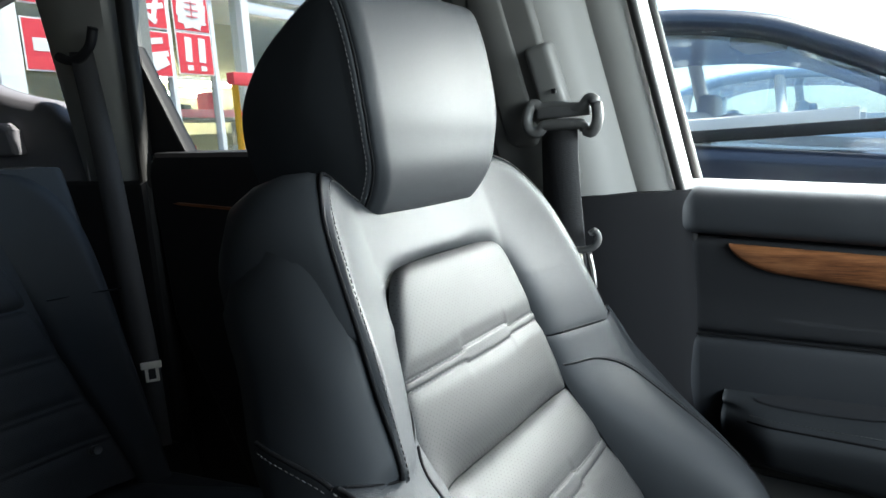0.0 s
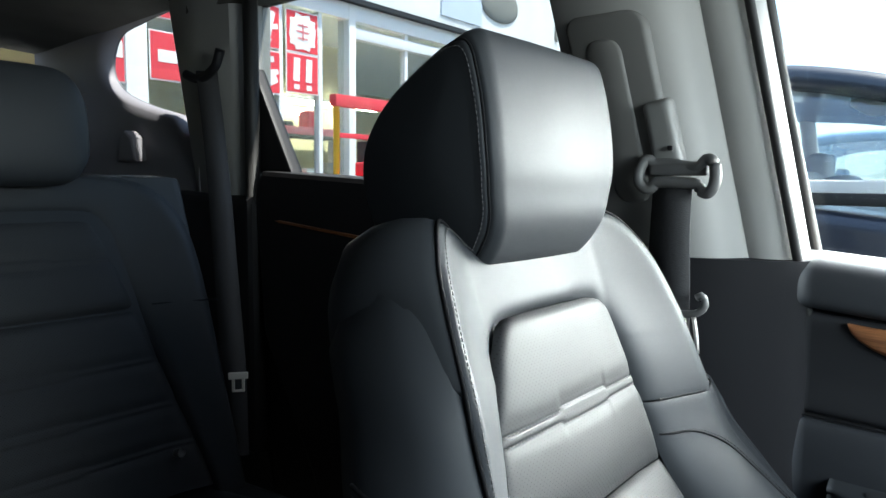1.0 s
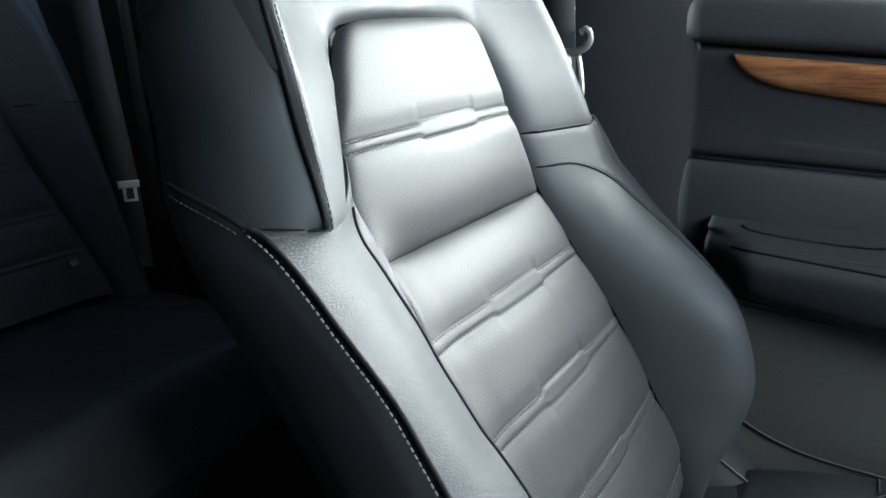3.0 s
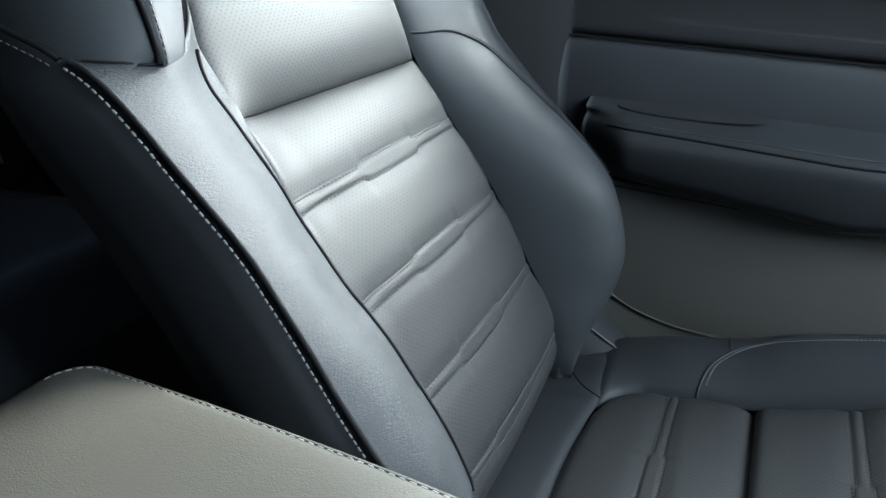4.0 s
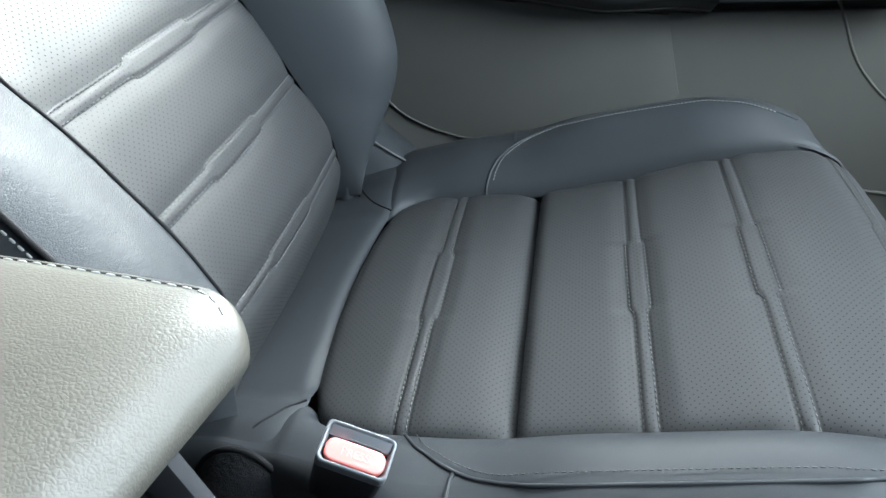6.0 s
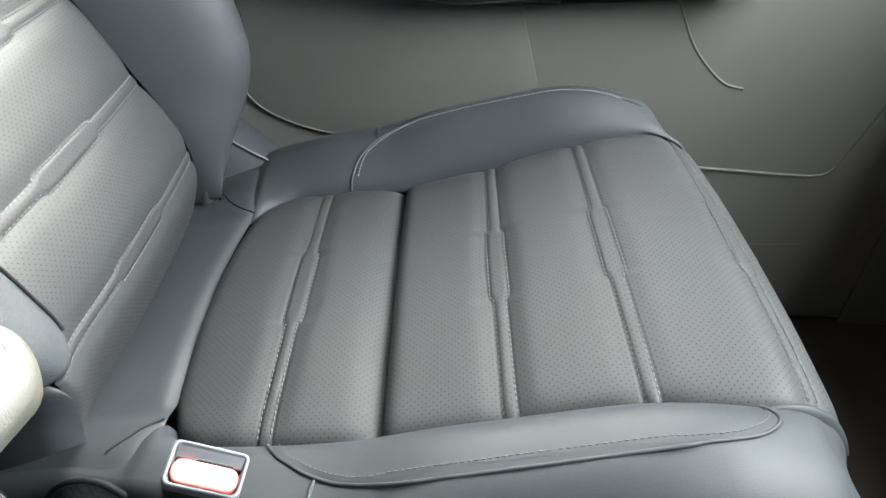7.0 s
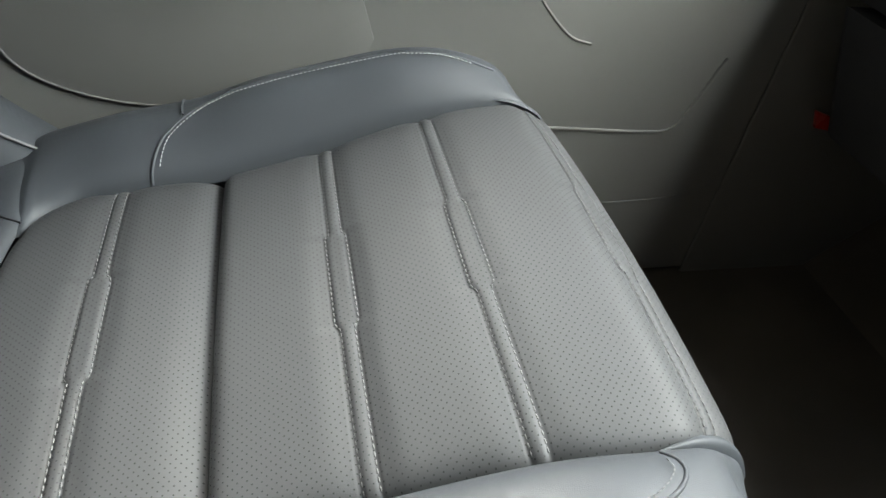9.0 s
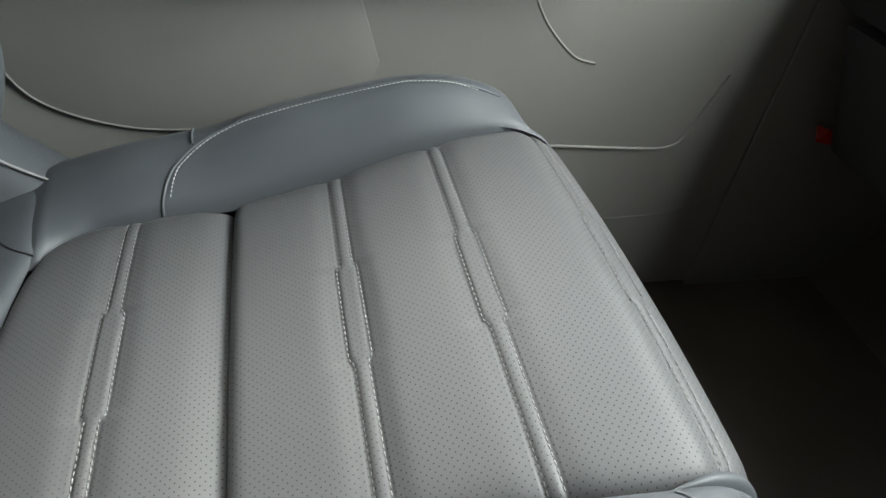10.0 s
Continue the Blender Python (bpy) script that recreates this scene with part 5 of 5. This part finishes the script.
box(bm, (.006, .026, .003), (.0095, -.006, 0), None, .001, 1)
box(bm, (.025, .005, .003), (0, -.0185, 0), None, .001, 1)
part("belt_tongue", bm, TONGUE_METAL, rbelt, "pale metal belt tongue", True).matrix_local = TN

# ---- rear side of the cabin ----
rdoor = empty("rear_door", "closed rear car door with dark trim and window", "car door")
prism("door_trim", [(.295, .06), (.285, .86), (.32, .945), (.80, .958), (1.17, .975), (1.20, .93), (1.17, .60), (1.0, .30), (.9, .06)], "x", .405, .50, BLACK_PLASTIC, rdoor, "black rear door trim", .012)
prism("wood_strip", [(.60, .826), (.62, .82), (1.10, .858), (1.12, .862), (1.10, .864)], "x", .400, .406, WOOD, rdoor, "brown wood-grain strip", .0015)
prism("quarter_divider", [(1.235, 1.23), (1.255, 1.21), (1.255, .97), (1.085, .97)], "x", .425, .46, BLACK_PLASTIC, rdoor, "black window corner cover", .008)
prism("window_divider", [(1.238, 1.36), (1.252, 1.36), (1.252, .97), (1.240, .97)], "x", .456, .472, ALU, rdoor, "pale window divider bar", .002)
tagged(prism("window_2", [(.30, .93), (1.24, .97), (1.24, 1.36), (.40, 1.36)], "x", .448, .452, TINTED_GLASS, None, "tinted glass of the rear door window", .0), kind="structure", category="window").visible_shadow = False
tagged(prism("wall_sill", [(-1.0, -.04), (-1.0, .10), (2.42, .10), (2.42, -.04)], "x", .40, .56, BLACK_PLASTIC, None, "black door sill", .004), kind="structure", category="wall")
tagged(prism("wall_rear_side", [(1.12, .02), (1.24, .55), (1.24, .96), (1.56, 1.02), (2.42, 1.0), (2.42, .02)], "x", .425, .50, DARK_PLASTIC, None, "dark rear side lining", .004), kind="structure", category="wall")
tagged(prism("wall_top_rail", [(.14, 1.355), (.14, 1.43), (1.44, 1.43), (1.44, 1.355)], "x", .385, .47, HEADLINER, None, "grey roof rail lining", .004), kind="structure", category="rail")
cp = []
for z in np.linspace(.90, 1.42, 12):
    o = -.10 * (z - .92)
    y0, y1 = 1.215 - .01 * (z - .9), 1.46 + .20 * (z - .9)
    cp.append([(.475, y1 + .02, z), (.43 + o * .3, y1 + .01, z), (.405 + o * .3, y1 - .03, z), (.395 + o * .3, (y0 + y1) / 2, z), (.400 + o * .3, y0 + .05, z), (.412, y0 + .022, z), (.44, y0 + .012, z), (.475, y0 + .012, z)])
rp = empty("rear_pillar", "grey trimmed rear roof pillar", "pillar")
grid("upper_trim", cp, plastic("grey_rear_pillar_plastic", (0.34, 0.345, 0.335), 0.55), rp, "grey rear pillar trim", wrap_v=True, caps=True).data.set_sharp_from_angle(angle=radians(35))
prism("lower_trim", [(1.19, .30), (1.19, .915), (1.52, .925), (1.52, .30)], "x", .385, .47, BLACK_PLASTIC, rp, "black lower pillar trim", .02, 3)
tube("door_seal", [(.408, 1.205, .90), (.404, 1.20, 1.1), (.40, 1.195, 1.36)], .017, RUBBER, rp, "black rubber door seal")
# luggage side with the quarter window
lug = empty("luggage_side_trim", "grey luggage side trim round the quarter window", "trim")
hole = np.array([(1.50, 1.085), (1.60, 1.125), (1.74, 1.155), (1.87, 1.19), (1.95, 1.225), (2.0, 1.275), (1.985, 1.345), (1.93, 1.385), (1.82, 1.40), (1.68, 1.412), (1.50, 1.42)])
hole = spline(hole, 60, closed=True)
ctr = hole.mean(0)
rows_ = []
for f, x in ((1.0, .475), (1.0, .452), (1.03, .432), (1.10, .424), (1.3, .418), (1.7, .415), (2.2, .41), (3.2, .40)):
    ring = ctr + (hole - ctr) * f
    ring[:, 1] = np.clip(ring[:, 1], .55, 1.43)
    ring[:, 0] = np.clip(ring[:, 0], 1.42, 2.42)
    rows_.append([(x, y, z) for y, z in ring])
grid("quarter_surround", rows_, LILAC_PLASTIC, lug, "grey plastic round the quarter window", wrap_v=True)
prism("trim_hook", [(1.70, 1.00), (1.72, 1.065), (1.76, 1.085), (1.79, 1.06), (1.80, 1.00)], "x", .375, .42, LILAC_PLASTIC, lug, "raised grey trim corner", .01, 3)
tagged(prism("window_3", [tuple(p) for p in (ctr + (hole - ctr) * 1.02)], "x", .468, .471, TINTED_GLASS, None, "tinted glass of the quarter window", .0), kind="structure", category="window").visible_shadow = False
tagged(prism("wall_kick_panel", [(-.93, -.04), (-.93, .60), (-.99, .90), (-1.62, .95), (-1.62, -.04)], "x", .385, .45, LOWER_PLASTIC, None, "dark kick panel of the footwell", .004), kind="structure", category="wall")
tagged(prism("wall_rear_inner", [(.28, -.02), (.28, .80), (1.30, .80), (1.30, -.02)], "x", .43, .47, BLACK_PLASTIC, None, "black inner side below the rear door trim", .0), kind="structure", category="wall")

# ---- outside: ground, showroom, neighbouring cars ----
GZ = -.43
g = grid("ground", [[(x, y, GZ) for x in np.linspace(-400, 400, 9)] for y in np.linspace(-400, 400, 9)], ASPHALT, None, "grey asphalt car park", flip=True)
tagged(g, kind="structure", category="ground")

shop = empty("showroom_building", "white car showroom with glazed front and posters", "building")
FY = 6.5
# piers, fascia and roof
rbox("fascia", (26, .5, 3.0), (8.0, FY + .20, 4.72), WHITE_WALL, shop, "white fascia above the glazing", .0)
for x in (-1.2, 2.78, 5.62, 9.3, 13.5, 18.0):
    rbox("pier", (.12 if x != 2.78 else .22, .22, 3.75), (x, FY + .04, GZ + 1.85), WHITE_WALL, shop, "white pier", .008)
rbox("head_rail", (24, .16, .22), (8.0, FY + .02, 3.10), ALU, shop, "white head rail", .008)
rbox("plinth", (24, .2, .3), (8.0, FY + .06, GZ + .15), WHITE_WALL, shop, "white plinth", .008)
for x in (4.52, 5.12, 6.68, 7.6, 8.4, 10.4, 11.6):
    rbox("mullion", (.06, .10, 3.5), (x, FY + .02, GZ + 1.75), ALU, shop, "white window post", .006)
rbox("door_head", (2.3, .12, .14), (6.75, FY + .0, 2.84), ALU, shop, "white door head", .006)
rbox("roof", (26.4, 7.4, .3), (8.0, FY + 3.4, 6.3), WHITE_WALL, shop, "flat white roof", .0)
rbox("back_wall", (26, .2, 6.5), (8.0, FY + 6.9, 2.8), OLIVE, shop, "olive inner back wall", .0)
rbox("side_wall", (.2, 7.0, 6.5), (-5.0, FY + 3.4, 2.8), OLIVE, shop, "inner side wall", .0)
rbox("side_wall", (.2, 7.0, 6.5), (21.0, FY + 3.4, 2.8), OLIVE, shop, "inner side wall", .0)
rbox("ceiling_panel", (25.6, 6.6, .1), (8.0, FY + 3.5, 3.3), WHITE_WALL, shop, "white inner ceiling", .0)
rbox("inner_floor", (25.6, 6.8, .06), (8.0, FY + 3.5, GZ + .03), GREY_WALL, shop, "grey inner floor", .0)
rbox("partition", (2.2, .1, 1.9), (6.9, FY + 2.6, 2.4), OLIVE, shop, "olive partition", .0)
rbox("grey_partition", (3.2, .1, 1.2), (4.2, FY + 3.6, .5), GREY_WALL, shop, "grey partition", .0)
for x0, x1 in ((2.9, 4.48), (4.55, 5.09), (5.15, 5.56), (5.68, 6.65), (6.71, 7.57), (7.63, 8.37), (8.43, 9.2)):
    pane = prism("pane", [(x0, GZ + .3), (x1, GZ + .3), (x1, 3.0), (x0, 3.0)], "y", FY + .03, FY + .036, WINDOW_GLASS, shop, "clear shop window pane")
    pane.visible_shadow = False
# blurred-looking sign lettering becomes plain bars, the emblem a plain rounded shape
for k in range(9):
    rbox("sign_bar", (.10, .02, .34 if k in (0, 6) else .24), (10.75 + .235 * k + (.12 if k > 4 else 0), FY - .065, 3.72), GREY_WALL, shop, "grey sign lettering bar", .01)
bm = bmesh.new()
bmesh.ops.create_uvsphere(bm, u_segments=24, v_segments=12, radius=1.0, matrix=Matrix.Translation((8.9, FY - .06, 3.85)) @ Matrix.Diagonal((.55, .05, .30, 1)))
part("sign_picture", bm, GREY_WALL, shop, "grey oval picture on the sign", True)
rbox("sign_picture_field", (1.0, .02, .9), (7.9, FY - .06, 3.85), wall_paint("pale_blue_sign", (0.55, 0.62, 0.72), 0.5), shop, "pale blue sign field", .0)
# dark bar that paints the shade below the fascia
rbox("fascia_shade_strip", (26, .12, .06), (8.0, FY - .10, 3.22), DARK_PLASTIC, shop, "dark strip standing in for the shade under the fascia", .0)


def poster(at, w, h, bars, marks=()):
    ob = empty("poster", "red paper poster with white print on the shop window", "poster", "posters in the shop window")
    x, z = at
    rbox("margin", (w + .03, .004, h + .03), (x, FY - .048, z), POSTER_WHITE, ob, "pale poster margin", .0)
    rbox("sheet", (w, .004, h), (x, FY - .053, z), POSTER_RED, ob, "red sheet", .0)
    for nb, (bx, bz, bw, bh, rot) in enumerate(bars):
        rbox("print_bar", (bw * w, .003, bh * h), (x + bx * w, FY - .0575 - .0006 * nb, z + bz * h), POSTER_WHITE, ob, "white print", .0, 1, Matrix.Rotation(radians(rot), 3, 'Y'))
    for mx_, mz_, mw, mh, rot in marks:
        rbox("print_bar", (mw * w, .003, mh * h), (x + mx_ * w, FY - .0645, z + mz_ * h), POSTER_PINK, ob, "pale red print", .0, 1, Matrix.Rotation(radians(rot), 3, 'Y'))
    return ob


BURST = [(0, 0, .80, .66, 0), (0, 0, .66, .80, 14), (0, 0, .66, .80, -14), (0, 0, .84, .40, 8)]
KANJI = [(0, .30, .75, .12, 0), (-.1, .08, .85, .12, 4), (.05, -.12, .6, .10, 0), (0, -.30, .8, .12, -3), (0, 0, .16, .85, 0), (-.28, -.1, .14, .5, 18), (.28, -.05, .14, .55, -16)]
KANA = [(-.05, .28, .7, .14, -8), (.1, -.02, .7, .13, -10), (-.05, -.25, .55, .14, 32), (.18, .0, .15, .75, 14)]
BANG = [(-.20, .10, .20, .62, 3), (-.20, -.36, .17, .13, 0), (.20, .10, .20, .62, 3), (.20, -.36, .17, .13, 0)]
DASH = [(.05, 0, .85, .26, 0)]
poster((4.82, 2.70), .46, .46, BURST, [(0, .16, .34, .04, 0), (0, 0, .40, .04, 3), (0, -.16, .34, .04, 0), (0, 0, .04, .42, 0)])
poster((4.82, 2.215), .46, .44, BANG)
poster((4.28, 2.69), .40, .46, KANA)
poster((4.28, 2.18), .40, .46, KANA[:2] + [(.1, -.2, .6, .3, -25)])
poster((3.22, 2.17), .58, .46, DASH)
poster((2.45, 2.17), .42, .60, DASH)
poster((3.22, 2.78), .58, .46, KANJI)
poster((3.75, 2.17), .42, .44, KANJI)
# goods and lights inside
for i, (x, y, z, w) in enumerate(((6.1, 8.0, 2.10, 1.0), (6.25, 8.6, 2.22, 1.2), (6.2, 8.3, 1.98, .9), (7.6, 8.6, 2.2, 1.2), (4.9, 8.4, 2.2, .9))):
    lamp = empty("shop_light", "long fluorescent light fitting", "lamp", "shop lights")
    tube("tube", [(x - w / 2, y, z), (x + w / 2, y, z)], .035, TUBE_LIGHT, lamp, "glowing tube")
    rbox("reflector", (w + .06, .14, .03), (x, y, z + .05), WHITE_WALL, lamp, "white reflector", .004)
    tube("hanger", [(x, y, z + .06), (x, y, 3.25)], .008, ALU, lamp, "thin hanger")
shelf = empty("display_shelf", "shop display shelf with pink edge and dark goods", "shelf")
rbox("shelf_front", (1.5, .05, .10), (5.6, 7.28, 1.62), POSTER_PINK, shelf, "pink shelf edge", .004)
for z in (.2, .9, 1.55):
    rbox("shelf_board", (1.5, .45, .03), (5.6, 7.5, z), GREY_WALL, shelf, "grey shelf board", .004)
for x in (4.87, 6.33):
    rbox("shelf_post", (.05, .4, 2.0), (x, 7.5, GZ + 1.0), GREY_WALL, shelf, "grey shelf post", .004)
rng = random.Random(4)
for k in range(10):
    w, h = rng.uniform(.10, .22), rng.uniform(.15, .42)
    z = (.915, 1.565, .215)[k % 3]
    tagged(rbox("carton", (w, .22, h), (4.98 + (k // 3) * .38 + rng.uniform(-.03, .03), 7.48, z + h / 2), (DARK_THING, GREY_WALL, POSTER_WHITE, POSTER_RED)[k % 4], None, "goods carton standing on the display shelf", .01), category="box", group="goods on the shelf")
stand = empty("display_stand", "red and yellow metal display stand outside the shop", "stand")
for x in (4.06, 4.98):
    tube("post", [(x, 5.0, GZ), (x, 5.0, 1.70)], .032, YELLOW, stand, "yellow post", 10)
rbox("top_board", (1.05, .10, .115), (4.52, 4.98, 1.735), POSTER_RED, stand, "red top board", .008)
rbox("cross_bar", (.95, .04, .05), (4.52, 5.0, 1.40), POSTER_RED, stand, "red cross bar", .006)
rbox("shelf_tray", (.95, .35, .04), (4.52, 5.05, .95), POSTER_RED, stand, "red tray", .008)
rbox("machine_body", (.34, .22, .22), (4.62, 5.02, 1.25), DARK_THING, stand, "dark machine part", .03)
rbox("red_hood", (.55, .30, .14), (4.62, 4.90, 1.07), POSTER_RED, stand, "red machine hood", .03, 3)
rbox("base_bar", (1.0, .4, .05), (4.52, 5.0, GZ + .025), YELLOW, stand, "yellow foot", .006)


def car(paint_, label, at, flip=1.0):
    """A parked hatchback: near side at x = 0, front towards -y; heights from the ground."""
    ob = empty("parked_car", label, "car", "parked cars", at)
    W = 1.72
    low = [(-2.05, .30), (-2.10, .62), (-2.0, .92), (-1.05, 1.12), (-.19, 1.275), (.35, 1.335), (1.45, 1.38), (1.62, 1.30), (1.68, .65), (1.6, .30)]
    prism("body", low, "x", 0.0, W, paint_, ob, "painted lower body", .05, 3, True)
    top_line = [(-1.0, 1.13), (-.55, 1.315), (-.18, 1.515), (-.03, 1.59), (.09, 1.645), (.24, 1.685), (.42, 1.712), (.75, 1.725), (1.1, 1.69), (1.4, 1.55), (1.56, 1.33)]

    def arch(x, tuck):
        return [(x + tuck * (z - 1.3) / .43, y, z) for y, z in spline(top_line, 60)]
    for side, tuck in ((.04, .15), (W - .04, -.15)):
        tube("roof_rail", arch(side, tuck), .038, paint_, ob, "painted roof edge", 8)
        for y0, z0, y1, z1, r in ((.56, 1.33, .60, 1.70, .05), (1.25, 1.36, 1.22, 1.64, .07)):
            s = 1 if tuck > 0 else -1
            tube("window_post", [(side, y0, z0), (side + tuck * .95, y1, z1)], r * .7, CREAM_TRIM, ob, "pale window post", 8)
        rbox("waist_strip", (.03, 1.7, .035), (side - (.02 if tuck > 0 else -.02), .50, 1.350), RUBBER, ob, "dark window strip", .006)
        rbox("window_lining", (.05, 1.5, .06), (side + (.05 if tuck > 0 else -.05), .62, 1.372), CREAM_TRIM, ob, "cream inner door top", .01)
    L, Rr = np.array(arch(.04, .15)), np.array(arch(W - .04, -.15))
    roof_rows = [L * (1 - f) + Rr * f + np.array([0, 0, .05 * math.sin(math.pi * f)]) for f in np.linspace(0, 1, 9)]
    rr = np.array(roof_rows)[:, 19:50]
    grid("roof", np.concatenate([rr, rr[::-1] - np.array([0, 0, .04])]), paint_, ob, "painted roof panel", wrap_u=True)
    ws = np.array(roof_rows)[:, :19]
    grid("windscreen", ws, WINDOW_GLASS, ob, "clear windscreen").visible_shadow = False
    for side, tuck in ((.06, .15), (W - .06, -.15)):
        edge_ = np.array(arch(side, tuck))[8:54]
        foot = edge_.copy()
        foot[:, 2] = 1.345
        foot[:, 0] = side
        grid("side_window", np.array([foot * (1 - f) + edge_ * f for f in (0, .5, 1)]), CAR_GLASS, ob, "side window that mirrors the pale sky").visible_shadow = False
    for y in (.05, .65):
        for x in (.42, 1.28):
            rbox("car_seat_back", (.46, .14, .55), (x, y + .28, 1.16), CREAM_TRIM, ob, "pale seat back", .05, 3, Matrix.Rotation(radians(-18), 3, 'X'))
            rbox("car_headrest", (.22, .08, .14), (x, y + .43, 1.455), CREAM_TRIM, ob, "pale headrest", .035, 3)
    rbox("sun_visor", (.34, .13, .025), (.42, .16, 1.63), CREAM_TRIM, ob, "cream sun visor", .01)
    for y in (-1.35, 1.05):
        for x in (.0, W - .2):
            wheel = tube("wheel", [(x, y, .31), (x + .2, y, .31)], .31, RUBBER, ob, "black tyre", 28)
            tube("rim", [(x - .008, y, .31), (x + .208, y, .31)], .20, STEEL, wheel, "metal rim", 24)
    bm = box(bmesh.new(), (.16, .10, .13), (-.10, -.30, 1.335), None, .045, 4)
    part("door_mirror", bm, paint_, ob, "painted door mirror", True)
    for y in (-.62, .56, 1.30):
        rbox("door_gap", (.006, .008, .75), (-.001, y, .85), RUBBER, ob, "", .0)
    rbox("door_handle", (.03, .16, .03), (-.012, .42, 1.12), paint_, ob, "painted door handle", .01)
    return ob


car(BLUE_PAINT, "dark blue hatchback parked alongside", (1.55, 0.0, GZ))
car(PALE_PAINT, "pale blue hatchback parked beyond the dark blue car", (4.6, -.2, GZ))
